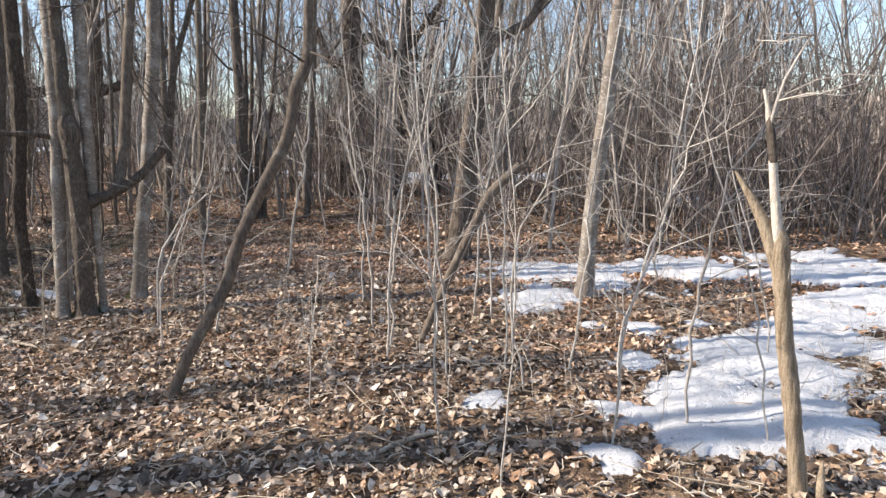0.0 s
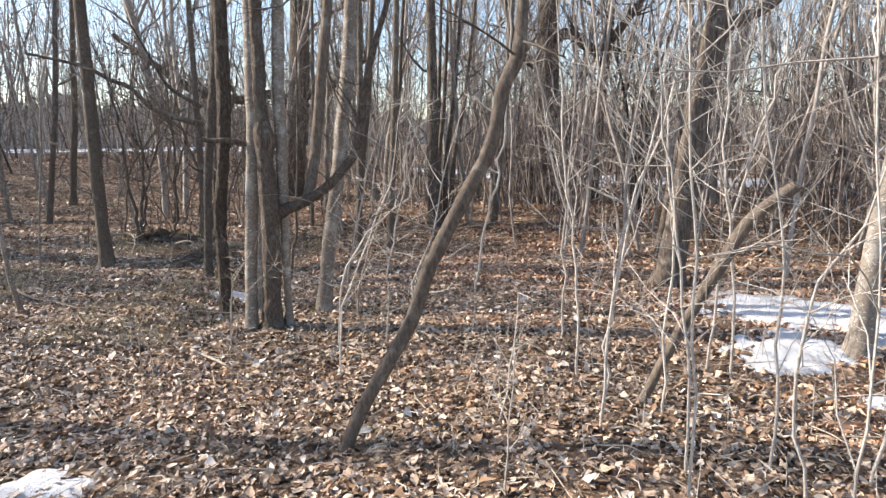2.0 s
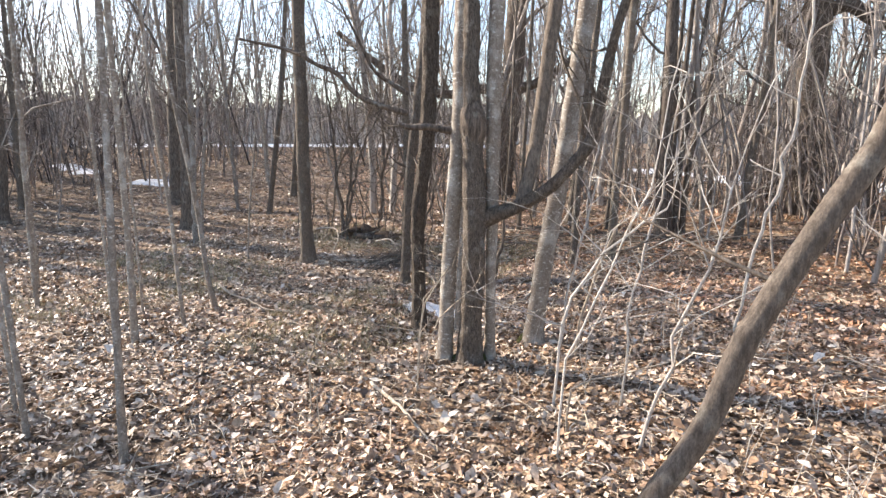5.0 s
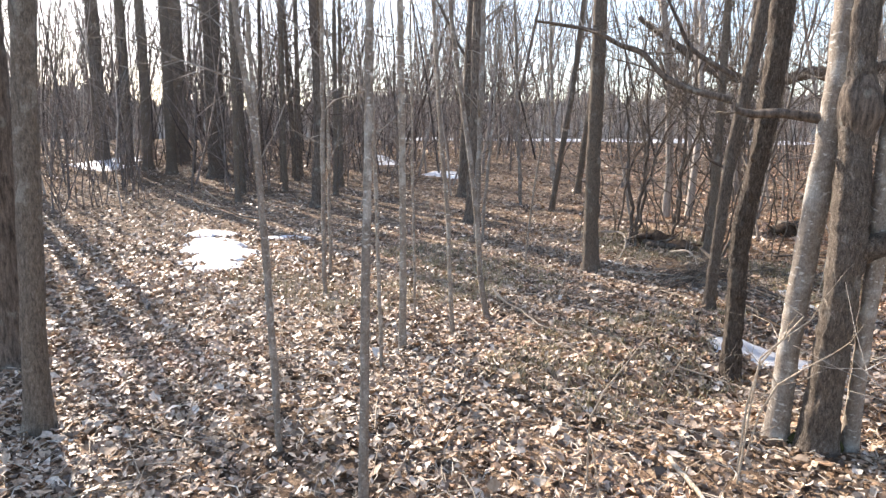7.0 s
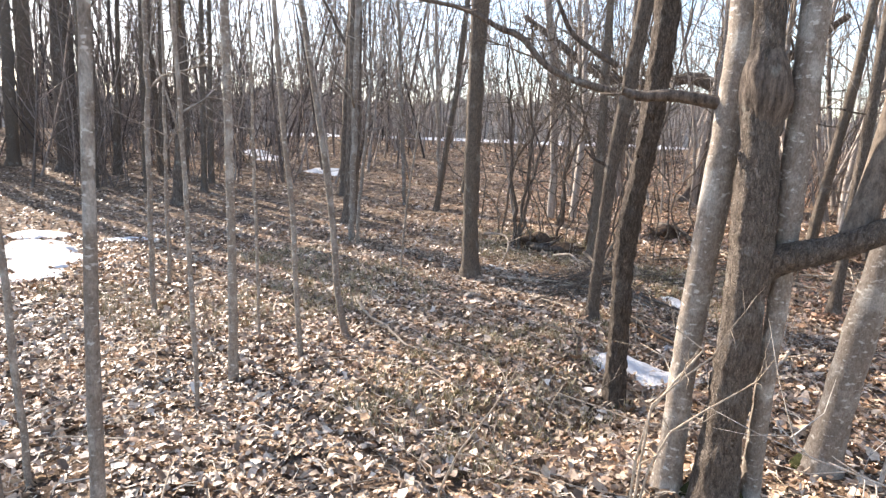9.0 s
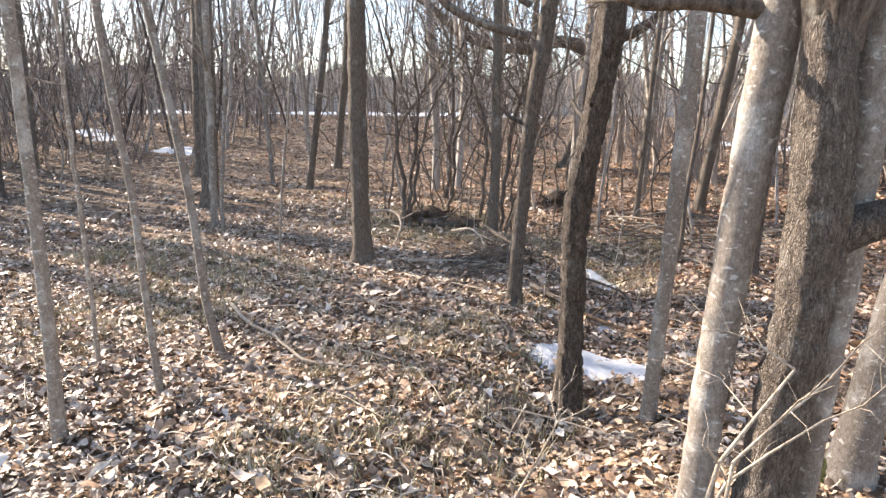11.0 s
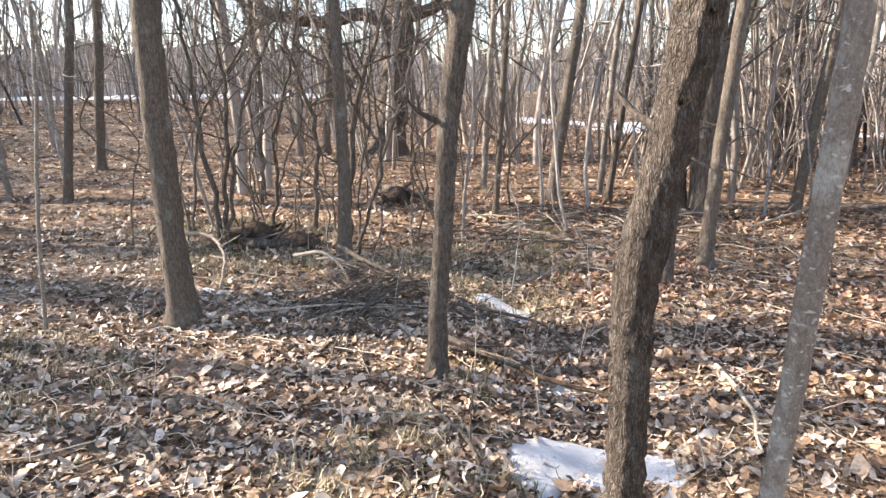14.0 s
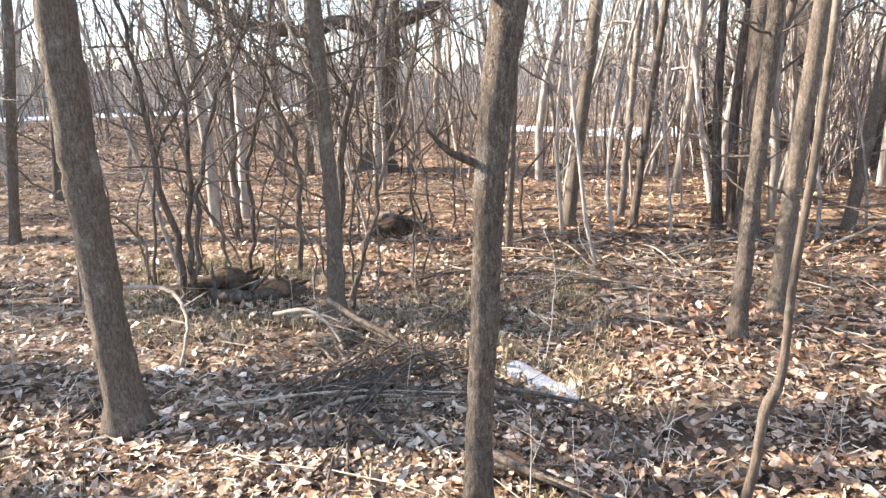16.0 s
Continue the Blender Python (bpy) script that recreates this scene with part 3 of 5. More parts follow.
# the cluster of trunks
slim_tree = tree("slim upright grey trunk with lichen spots in a cluster", -2.08, 5.92, 0.047, [(0.35, 0.02, 0.005, 0.047), (0.70, 0.04, 0.01, 0.050), (1.10, 0.07, 0.02, 0.052), (1.59, 0.11, 0.03, 0.055), (1.87, 0.12, 0.03, 0.056), (2.29, 0.13, 0.04, 0.055)], 9, BARK_SMOOTH, 20, 0.035, 0.05, 2.5, 8, 1.8, group="trunks of the cluster")
mother = tree("rough-barked trunk with mossy foot and a low limb", -1.90, 5.93, 0.080, [(0.30, 0.015, -0.02, 0.071), (0.70, 0.045, -0.05, 0.069), (1.11, 0.05, -0.06, 0.070), (1.45, 0.04, -0.06, 0.060), (1.60, 0.035, -0.06, 0.054), (1.86, 0.03, -0.06, 0.049), (2.3, 0.03, -0.05, 0.048)], 10, BARK_RIDGED, 36, 0.08, 0.03, 2.4, 10, 2.2, flare=0.35, group="trunks of the cluster", plates=16)
limb(mother, [(0.90, 0.05, -0.05, 0.05), (0.97, 0.12, -0.02, 0.053), (1.05, 0.32, -0.02, 0.042), (1.18, 0.53, -0.03, 0.037), (1.38, 0.715, -0.03, 0.036), (1.44, 0.755, -0.03, 0.035), (1.7, 0.81, -0.04, 0.033), (1.92, 0.855, -0.06, 0.029), (2.15, 0.92, -0.1, 0.025), (2.9, 1.15, -0.1, 0.018), (3.8, 1.25, -0.1, 0.01)], BARK_RIDGED, 18, 0.09, 7, 0.9, 0.05, label="low crooked limb rising outwards")
limb(mother, [(1.04, 0.32, -0.01, 0.030), (1.11, 0.35, 0.02, 0.041), (1.30, 0.385, 0.06, 0.043), (1.58, 0.42, 0.095, 0.043), (1.86, 0.455, 0.105, 0.042), (2.25, 0.5, 0.12, 0.041), (4.0, 0.72, 0.2, 0.03), (6.5, 0.9, 0.3, 0.008)], BARK_BROWN, 14, 0.06, 8, 1.2, 0.06, seed=12, label="upright dark stem that rises from the low limb")
limb(mother, [(1.40, 0.042, -0.06, 0.05), (1.47, 0.045, -0.06, 0.066), (1.53, 0.045, -0.06, 0.076), (1.60, 0.04, -0.06, 0.074), (1.68, 0.035, -0.06, 0.052)], BARK_DARK, 26, 0.16, 0, spacing=0.02, name="burl", label="dark swollen burl")
tree("slim brown trunk pressed against a thicker one", -1.80, 6.04, 0.033, [(0.56, 0.03, -0.07, 0.033), (0.84, 0.04, -0.08, 0.036), (1.2, 0.045, -0.09, 0.044), (1.58, 0.05, -0.09, 0.046), (1.85, 0.05, -0.09, 0.046), (2.3, 0.07, -0.08, 0.047)], 9, BARK_SMOOTH, 16, 0.03, 0.06, 2.6, 7, 1.8, group="trunks of the cluster")
stubby = tree("leaning smooth grey trunk with a mossy foot", -1.62, 6.47, 0.062, [(0.63, 0.085, 0.01, 0.064), (1.13, 0.17, 0.02, 0.061), (1.73, 0.25, 0.04, 0.060), (2.30, 0.32, 0.06, 0.060)], 9, BARK_SMOOTH, 20, 0.03, 0.06, 2.6, 8, 1.8, group="trunks of the cluster")
rough_tree = tree("dark rough-barked trunk with a kink beside snow", -2.705, 6.89, 0.058, [(0.58, 0.0, 0.0, 0.055), (0.85, 0.0, 0.0, 0.055), (1.05, 0.015, -0.01, 0.062), (1.20, 0.035, -0.02, 0.056), (1.39, 0.07, -0.03, 0.055), (1.6, 0.10, -0.04, 0.058), (1.95, 0.13, -0.04, 0.06), (2.6, 0.15, -0.03, 0.06)], 10, BARK_PLATED, 40, 0.12, 0.02, 2.6, 9, 2.2, flare=0.25, plates=18)
limb(rough_tree, [(1.36, 0.06, -0.02, 0.012), (1.40, -0.01, 0.03, 0.010), (1.46, -0.06, 0.07, 0.007)], BARK_DARK, 8, 0.1, 1, 0.08, 0.03, name="stub", seed=14)
forest = tree("upright forest tree with flaking grey-brown bark", -3.405, 8.065, 0.05, [(0.4, 0.022, 0.0, 0.044), (0.72, 0.046, 0.0, 0.045), (1.1, 0.07, 0.005, 0.047), (1.41, 0.105, 0.007, 0.051), (1.72, 0.15, 0.012, 0.054), (2.4, 0.24, 0.03, 0.054)], 10, BARK_RIDGED, 32, 0.07, 0.03, 2.5, 9, 2.2, flare=0.3, plates=14)
limb(forest, [(1.76, 0.06, 0.02, 0.03), (1.84, -0.20, -0.09, 0.027), (1.95, -0.42, -0.18, 0.026), (2.16, -0.60, -0.26, 0.025), (2.24, -0.78, -0.32, 0.022), (2.38, -1.02, -0.42, 0.019), (2.5, -1.5, -0.6, 0.012)], BARK_DARK, 10, 0.1, 9, 0.8, label="dark crooked dead limb")
limb(forest, [(1.95, 0.06, 0.02, 0.022), (2.17, -0.24, -0.10, 0.019), (2.41, -0.36, -0.15, 0.015), (2.9, -0.6, -0.2, 0.008)], BARK_DARK, 8, 0.06, 4, 0.6, label="dark crooked dead limb", seed=5)
limb(forest, [(1.22, 0.05, 0.0, 0.014), (1.27, -0.04, -0.06, 0.011), (1.34, -0.10, -0.1, 0.005)], BARK_DARK, 8, 0.1, 2, 0.25, spacing=0.03, name="stub", seed=9)
limb(slim_tree, [(1.52, 0.09, 0.02, 0.026), (1.55, -0.08, -0.02, 0.022), (1.55, -0.21, -0.05, 0.019), (1.57, -0.27, -0.07, 0.016)], BARK_DARK, 12, 0.1, 1, 0.3, 0.03, label="short broken limb with a pale end")
tree("upright grey forest tree, bare to the crown", -5.04, 8.70, 0.090, [(0.58, -0.01, -0.01, 0.078), (1.08, -0.01, -0.01, 0.076), (1.55, -0.01, -0.01, 0.076), (1.87, -0.01, 0.0, 0.076), (2.69, -0.01, 0.0, 0.073)], 11, BARK_GREY, 24, 0.05, 0.05, 2.8, 6, 2.0, flare=0.45, plates=14)
tree("slim smooth grey pole leaning a little", -2.33, 6.83, 0.033, [(0.36, 0.02, 0.0, 0.032), (0.69, 0.04, 0.0, 0.032), (1.15, 0.06, -0.01, 0.033), (1.56, 0.08, -0.01, 0.032)], 7, BARK_SMOOTH, 14, 0.03, 0.07, 2.4, 6, 1.3, flare=0.2)

for owner, q in ((mother, 0.098), (stubby, 0.085)):
    limb(owner, [(-0.04, 0.0, 0.0, q), (0.02, 0.0, 0.0, q * 0.98), (0.05, 0.003, 0.0, q * 0.85), (0.085, 0.004, 0.0, q * 0.60)], MOSS, 22, 0.22, 0, spacing=0.015, name="moss", label="dark green moss round the trunk's foot")

# thin poles on the open side
POLES = "thin grey sapling poles"
tree("thin grey sapling pole with smooth bark", -4.40, 5.98, 0.017, [(0.47, -0.02, -0.02, 0.016), (0.92, -0.03, -0.03, 0.016), (1.46, -0.06, -0.07, 0.015), (2.3, -0.1, -0.1, 0.014)], 5, BARK_SMOOTH, 8, 0.03, 0.12, 1.6, 6, 0.9, group=POLES, flare=0.2)
tree("thin bent grey sapling pole", -4.49, 6.47, 0.025, [(0.32, -0.05, -0.05, 0.022), (0.72, -0.07, -0.07, 0.021), (1.12, -0.10, -0.10, 0.021), (1.42, -0.13, -0.13, 0.019), (1.61, -0.15, -0.15, 0.018), (2.3, -0.22, -0.22, 0.016)], 5.5, BARK_SMOOTH, 8, 0.03, 0.1, 1.8, 6, 0.9, group=POLES, flare=0.2)
tree("thin straight grey sapling pole close to the path", -2.97, 4.12, 0.021, [(0.90, 0.02, 0.02, 0.017), (1.50, 0.03, 0.04, 0.015), (2.08, 0.04, 0.05, 0.014)], 5, BARK_SMOOTH, 9, 0.03, 0.12, 1.9, 6, 0.8, group=POLES, flare=0.2)
tree("thin straight grey sapling pole", -4.42, 5.50, 0.028, [(0.85, 0.01, 0.01, 0.024), (2.33, 0.0, 0.01, 0.021)], 6, BARK_SMOOTH, 9, 0.03, 0.12, 2.2, 6, 1.0, group=POLES, flare=0.2)
tree("thin straight grey sapling pole", -3.60, 4.10, 0.015, [(0.82, -0.01, -0.02, 0.015), (1.43, -0.02, -0.04, 0.014), (1.81, -0.04, -0.08, 0.013)], 4, BARK_SMOOTH, 8, 0.03, 0.12, 1.2, 6, 0.8, group=POLES, flare=0.2)
tree("dark forest tree with rough bark behind a younger one", -5.76, 3.40, 0.12, [(0.8, 0.0, 0.02, 0.108), (1.6, 0.01, 0.03, 0.104), (2.4, 0.02, 0.04, 0.10)], 11, BARK_DARK, 20, 0.06, 0.08, 2.8, 9, 2.4, flare=0.4)
tree("smooth grey young tree near the path", -4.64, 3.32, 0.060, [(0.73, 0.01, 0.04, 0.056), (1.56, 0.01, 0.09, 0.054), (2.09, 0.02, 0.13, 0.053)], 8, BARK_GREY, 14, 0.04, 0.1, 2.2, 7, 1.6)

# trees of the middle distance
MID = "forest trees farther off"
tree("dark forest tree farther off, forked", -8.9, 10.7, 0.115, [(1.11, 0.04, 0.04, 0.112), (2.65, 0.06, 0.06, 0.108)], 10, BARK_DARK, 14, 0.06, 0.15, 2.2, 6, 2.2, group=MID, stubs=5)
tree("dark forest tree farther off", -11.4, 13.0, 0.16, [(1.54, 0.04, 0.04, 0.15), (3.81, 0.11, 0.12, 0.14)], 12, BARK_DARK, 14, 0.06, 0.2, 3.0, 9, 2.8, group=MID, stubs=5)
tree("stout dark forest tree farther off", -19.4, 10.7, 0.27, [(1.4, 0.01, 0.02, 0.26), (4.9, 0.02, 0.04, 0.24)], 16, BARK_DARK, 14, 0.05, 0.3, 3.0, 10, 3.2, group=MID, stubs=5)
for k in range(6):
    dx, dy, lean = 0.45 * math.sin(k * 2.4), 0.5 * math.cos(k * 1.7), 0.22 * math.sin(k * 3.1)
    tree("dark crossing trunk of a dense clump farther off", -17.4 + 1.5 * dx, 11.6 + 1.4 * dy, 0.07 + 0.02 * (k % 3), [(1.2, lean * 0.9, lean * 0.7, 0.068 + 0.018 * (k % 3)), (2.6, lean * 3.0, lean * 1.9, 0.06), (4.4, lean * 4.2, lean * 2.8, 0.05)], 6.4 + 0.4 * (k % 4), BARK_DARK, 12, 0.08, 0.2, 1.6, 7, 1.5, group="trunks of the far dark clump", seed=70 + k, stubs=3)
# slender trees added to shade the floor: height and place set by their shadows
for x, c, r, top in ((-16.4, 3.4, 0.11, 8.6), (-14.6, 3.72, 0.10, 7.8), (-21.0, 4.02, 0.14, 14.0), (-15.6, 3.05, 0.10, 8.0), (-14.5, 7.6, 0.06, 5.4), (-16.0, 8.25, 0.07, 6.0), (-15.5, 9.2, 0.06, 5.8), (-14.0, 9.9, 0.06, 5.3), (-15.0, 10.6, 0.06, 5.6)):
    tree("slender forest tree added at the edge of the western woods for shade", x, c - 0.123 * (x + 3), r, [(1.4, 0.02, 0.01, r * 0.94), (4.0, 0.06, 0.03, r * 0.8)], top, BARK_GREY, 12, 0.05, 0.4, top * 0.5, 12, 1.3, group="slender trees of the western woods", stubs=4)
# tall trees of the western woods, which throw long bands of shade over the floor
for x, c, r, top in ((-26.5, 6.62, 0.24, 14.4), (-24.3, 7.12, 0.18, 16), (-22.7, 7.42, 0.16, 16), (-21.2, 7.79, 0.16, 15), (-24.0, 8.84, 0.24, 17)):
    tree("tall dark forest tree in the western woods", x, c - 0.123 * (x + 3), r, [(1.4, 0.03, 0.02, r * 0.94), (4.5, 0.08, 0.05, r * 0.88), (9.0, 0.1, 0.05, r * 0.72)], top, BARK_GREY, 12, 0.05, 0.4, top * 0.72, 7, 1.5, group="tall trees of the western woods", stubs=5)
tree("dark forest tree farther off", -12.65, 9.9, 0.135, [(1.95, 0.06, 0.10, 0.13), (4.1, 0.04, 0.06, 0.125)], 13, BARK_DARK, 12, 0.05, 0.3, 2.4, 9, 2.6, group=MID, stubs=5)
giant = tree("big dark forest tree with crooked limbs behind the thicket", 1.15, 16.0, 0.29, [(1.0, 0.03, 0.0, 0.27), (2.4, 0.05, 0.0, 0.26), (4.0, 0.05, 0.0, 0.24)], 13, BARK_DARK, 16, 0.06, 0.2, 4.0, 10, 3.2)
limb(giant, [(3.6, 0.05, 0.0, 0.15), (3.75, 0.5, -0.1, 0.13), (3.45, 0.9, -0.2, 0.12), (3.35, 1.2, -0.2, 0.11), (3.8, 1.6, -0.3, 0.09), (4.6, 2.2, -0.3, 0.06)], BARK_DARK, 10, 0.08, 10, 1.2, 0.12, label="crooked dark limb")
limb(giant, [(3.0, -0.05, 0.0, 0.12), (3.3, -0.5, -0.1, 0.1), (4.0, -0.8, -0.2, 0.08), (4.8, -1.0, -0.2, 0.05)], BARK_DARK, 10, 0.08, 8, 1.2, 0.12, label="crooked dark limb", seed=6)
tree("dark forest tree behind the thicket", 2.25, 16.0, 0.13, [(2.0, 0.12, -0.02, 0.125), (4.0, 0.3, -0.04, 0.11)], 11, BARK_DARK, 12, 0.05, 0.3, 3.0, 8, 2.4, group=MID, stubs=5)
oak = tree("old broad oak with a heavy low limb", -5.55, 18.1, 0.36, [(0.5, 0.08, 0.02, 0.31), (1.26, 0.2, 0.04, 0.29), (3.05, 0.36, 0.07, 0.28)], 13, BARK_DARK, 22, 0.06, 0.12, 3.0, 12, 4.0, flare=0.35)
limb(oak, [(2.45, 0.25, 0.02, 0.16), (2.68, -0.4, -0.1, 0.13), (2.55, -1.1, -0.2, 0.12), (2.70, -2.1, -0.38, 0.11), (3.05, -2.72, -0.5, 0.10), (3.5, -3.3, -0.6, 0.085), (4.2, -4.2, -0.8, 0.06)], BARK_DARK, 12, 0.06, 16, 1.6, 0.15, label="heavy crooked limb")
limb(oak, [(2.6, 0.3, 0.05, 0.16), (2.75, 0.9, 0.1, 0.12), (3.1, 1.5, 0.2, 0.1), (3.8, 2.4, 0.3, 0.06)], BARK_DARK, 10, 0.06, 10, 1.4, 0.15, label="heavy crooked limb", seed=8)
tree("slim straight tree lit by the sun", -4.42, 10.20, 0.062, [(0.63, 0.03, 0.01, 0.052), (1.37, 0.03, 0.01, 0.046), (2.05, 0.03, 0.01, 0.044)], 9, BARK_GREY, 16, 0.05, 0.08, 2.5, 8, 1.8, group=MID, stubs=5)
tree("slim sunlit tree with pale bark", -1.95, 9.70, 0.047, [(0.66, 0.03, -0.01, 0.042), (1.27, 0.06, -0.02, 0.042), (1.83, 0.09, -0.03, 0.042)], 9, BARK_RIDGED, 16, 0.03, 0.08, 2.4, 8, 1.8, group=MID, stubs=5)
tree("slim sunlit tree with pale bark", -1.56, 10.1, 0.055, [(0.55, 0.02, -0.01, 0.052), (1.07, 0.05, -0.02, 0.048), (1.87, 0.11, -0.04, 0.048)], 9, BARK_GREY, 16, 0.03, 0.08, 2.4, 8, 1.8, group=MID, stubs=5)
tree("crooked thin young tree with a knee in its stem", -2.47, 8.18, 0.018, [(0.06, 0.01, 0.0, 0.018), (0.24, 0.038, 0.003, 0.016), (0.40, 0.052, 0.005, 0.018), (0.45, 0.07, 0.006, 0.021), (0.55, 0.103, 0.009, 0.015), (0.79, 0.112, 0.01, 0.014), (0.92, 0.12, 0.01, 0.014), (1.08, 0.133, 0.011, 0.013), (1.33, 0.156, 0.013, 0.013), (1.69, 0.176, 0.015, 0.012)], 4, BARK_BROWN, 10, 0.05, 0.04, 1.9, 6, 0.8, flare=0.2)
for x, y, r, w, hx, hy, mt in (
    (-2.59, 12.61, 0.064, 0.058, 0.29, -0.03, BARK_GREY), (-3.21, 11.77, 0.031, 0.030, 0.13, 0.0, BARK_GREY), (-1.97, 12.46, 0.039, 0.033, 0.26, -0.05, BARK_DARK),
    (-0.05, 12.22, 0.053, 0.053, 0.22, -0.1, BARK_GREY), (-6.79, 17.9, 0.085, 0.08, 0.2, 0.05, BARK_GREY), (-1.08, 11.89, 0.10, 0.09, 0.01, 0.0, BARK_DARK),
    (10.0, 15.7, 0.12, 0.12, 0.15, -0.1, BARK_DARK), (7.2, 18.0, 0.17, 0.16, 0.5, -0.2, BARK_GREY), (-9.83, 15.13, 0.076, 0.072, 0.2, 0.14, BARK_GREY), (-8.63, 12.62, 0.052, 0.05, 0.25, 0.2, BARK_GREY),
):
    tree("slim forest tree among leaf litter", x, y, r, [(1.1, hx * 0.5, hy * 0.5, (r + w) / 2), (2.15, hx, hy, w)], 9, mt, 12, 0.05, 0.15, 2.2, 8, 1.8, group=MID, stubs=5)
for k, (dx, dy) in enumerate(((0, 0), (0.13, 0.05), (-0.09, 0.1), (0.22, 0.12), (0.05, -0.1))):
    tree("dark stem of a dense clump", -1.05 + dx, 12.35 + dy, 0.05, [(1.1, -0.02 + dx * 0.4, 0.01, 0.042), (2.1, 0.05 + dx, 0.02, 0.036)], 6, BARK_DARK, 9, 0.06, 0.15, 1.3, 7, 1.0, group="stems of the dark clump", seed=40 + k)


# ---- multi-stemmed shrubs ----
def shrub(label, stems, mat, seed):
    rng = np.random.default_rng(seed)
    x0, y0 = stems[0][0], stems[0][1]
    root = tagged(new("shrub"), label, "shrub")
    z0 = float(ground_z(x0, y0))
    root.location = (x0, y0, z0)
    for x, y, r, marks in stems:
        line = curve(np.array(trunk_line(r, marks, marks[-1][0] + 1.2)), 0.12)
        line[:, :2] += (x - x0, y - y0)
        line[:, 2] += float(ground_z(x, y)) - z0
        line[1:, :2] += rng.normal(0, 0.012, (len(line) - 1, 2))
        line[:, 3] *= 0.8
        line[:, 3] = np.maximum(line[:, 3], 0.003)
        st = part("stem", tube(line[:, :3], line[:, 3], 8, 0.06, seed), mat, root)
        for k in range(12):
            i = int(rng.integers(len(line) // 3, len(line)))
            a = rng.uniform(0, 6.28)
            part("branch", join(grow(rng, line[i, :3], (math.cos(a), math.sin(a), rng.uniform(0, 1)), rng.uniform(0.35, 1.15), max(0.004, line[i, 3] * 0.45), 1, 4, 0.14, 0.38, 4)), mat, root)
    return root


shrub("tangled leafless shrub with many dark stems", [
    (-5.67, 10.51, 0.034, [(0.39, 0.04, 0.02, 0.033), (0.90, -0.03, -0.02, 0.028), (1.61, -0.07, -0.04, 0.019), (2.16, -0.11, -0.06, 0.015)]),
    (-5.62, 10.55, 0.030, [(0.51, 0.05, 0.03, 0.029), (1.09, 0.12, 0.06, 0.024), (1.79, 0.09, 0.05, 0.016)]),
    (-5.54, 10.45, 0.025, [(0.69, 0.09, 0.05, 0.024), (1.40, 0.24, 0.12, 0.018), (1.93, 0.50, 0.26, 0.014)]),
    (-5.45, 11.28, 0.024, [(0.46, 0.09, 0.04, 0.024), (0.94, 0.10, 0.04, 0.024), (1.71, 0.30, 0.12, 0.016)]),
    (-5.02, 11.32, 0.034, [(0.64, 0.05, 0.02, 0.033), (1.11, 0.06, 0.02, 0.028), (1.66, -0.10, -0.03, 0.018)]),
    (-6.1, 10.9, 0.017, [(0.69, 0.08, 0.05, 0.017), (1.16, 0.18, 0.11, 0.017), (1.76, 0.51, 0.31, 0.014)]),
    (-5.98, 12.35, 0.032, [(0.75, 0.07, 0.03, 0.031), (1.42, 0.10, 0.04, 0.028), (2.05, 0.07, 0.03, 0.022)])], BARK_DARK, 3)
shrub("leafless shrub with bent vine-like stems beside a tree", [
    (-4.52, 10.70, 0.034, [(0.80, 0.08, 0.02, 0.033), (1.46, 0.18, 0.05, 0.029), (1.81, 0.33, 0.08, 0.021)]),
    (-4.42, 10.55, 0.022, [(0.43, 0.17, 0.04, 0.021), (0.93, 0.30, 0.07, 0.021), (1.40, 0.49, 0.12, 0.020), (1.87, 0.60, 0.14, 0.016)]),
    (-4.36, 10.30, 0.013, [(0.39, 0.13, 0.03, 0.012), (0.80, 0.25, 0.06, 0.012), (1.43, 0.21, 0.05, 0.01)])], BARK_DARK, 4)

rs = np.random.default_rng(77)
shrub("leafless shrub of thin crossing grey stems", [(-6.5 + 0.17 * k + rs.normal(0, 0.1), 10.9 + rs.normal(0, 0.4), 0.011, [(0.5, rs.normal(0, 0.12), rs.normal(0, 0.1), 0.01), (1.1, rs.normal(0, 0.3), rs.normal(0, 0.2), 0.009), (1.8, rs.normal(0, 0.5), rs.normal(0, 0.3), 0.007)]) for k in range(17)], BARK_GREY, 6)
shrub("leafless thicket of thin crossing stems behind a shrub", [(-6.2 + 0.2 * k + rs.normal(0, 0.12), 12.6 + rs.normal(0, 0.6), 0.014, [(0.6, rs.normal(0, 0.12), rs.normal(0, 0.1), 0.013), (1.3, rs.normal(0, 0.28), rs.normal(0, 0.2), 0.011), (2.3, rs.normal(0, 0.5), rs.normal(0, 0.3), 0.008)]) for k in range(16)], BARK_BROWN, 9)

# ---- thin pale saplings of the undergrowth ----
SAP = "pale thin saplings"
SL = "thin pale leafless sapling with twiggy branches"
sapling(SL, 0.53, 2.87, 0.009, [(0.47, 0.0, 0.0, 0.009), (0.93, -0.01, 0.0, 0.008), (1.42, -0.05, 0.01, 0.007)], group=SAP, branches=10)
sapling(SL, 1.27, 2.60, 0.011, [(0.59, 0.05, -0.02, 0.011), (0.99, 0.15, -0.08, 0.009), (1.49, 0.23, -0.12, 0.007)], group=SAP, branches=13)
sapling(SL, 1.55, 3.09, 0.012, [(0.44, 0.03, -0.01, 0.012), (0.83, 0.13, -0.07, 0.011), (1.32, 0.28, -0.15, 0.008)], group=SAP, branches=13)
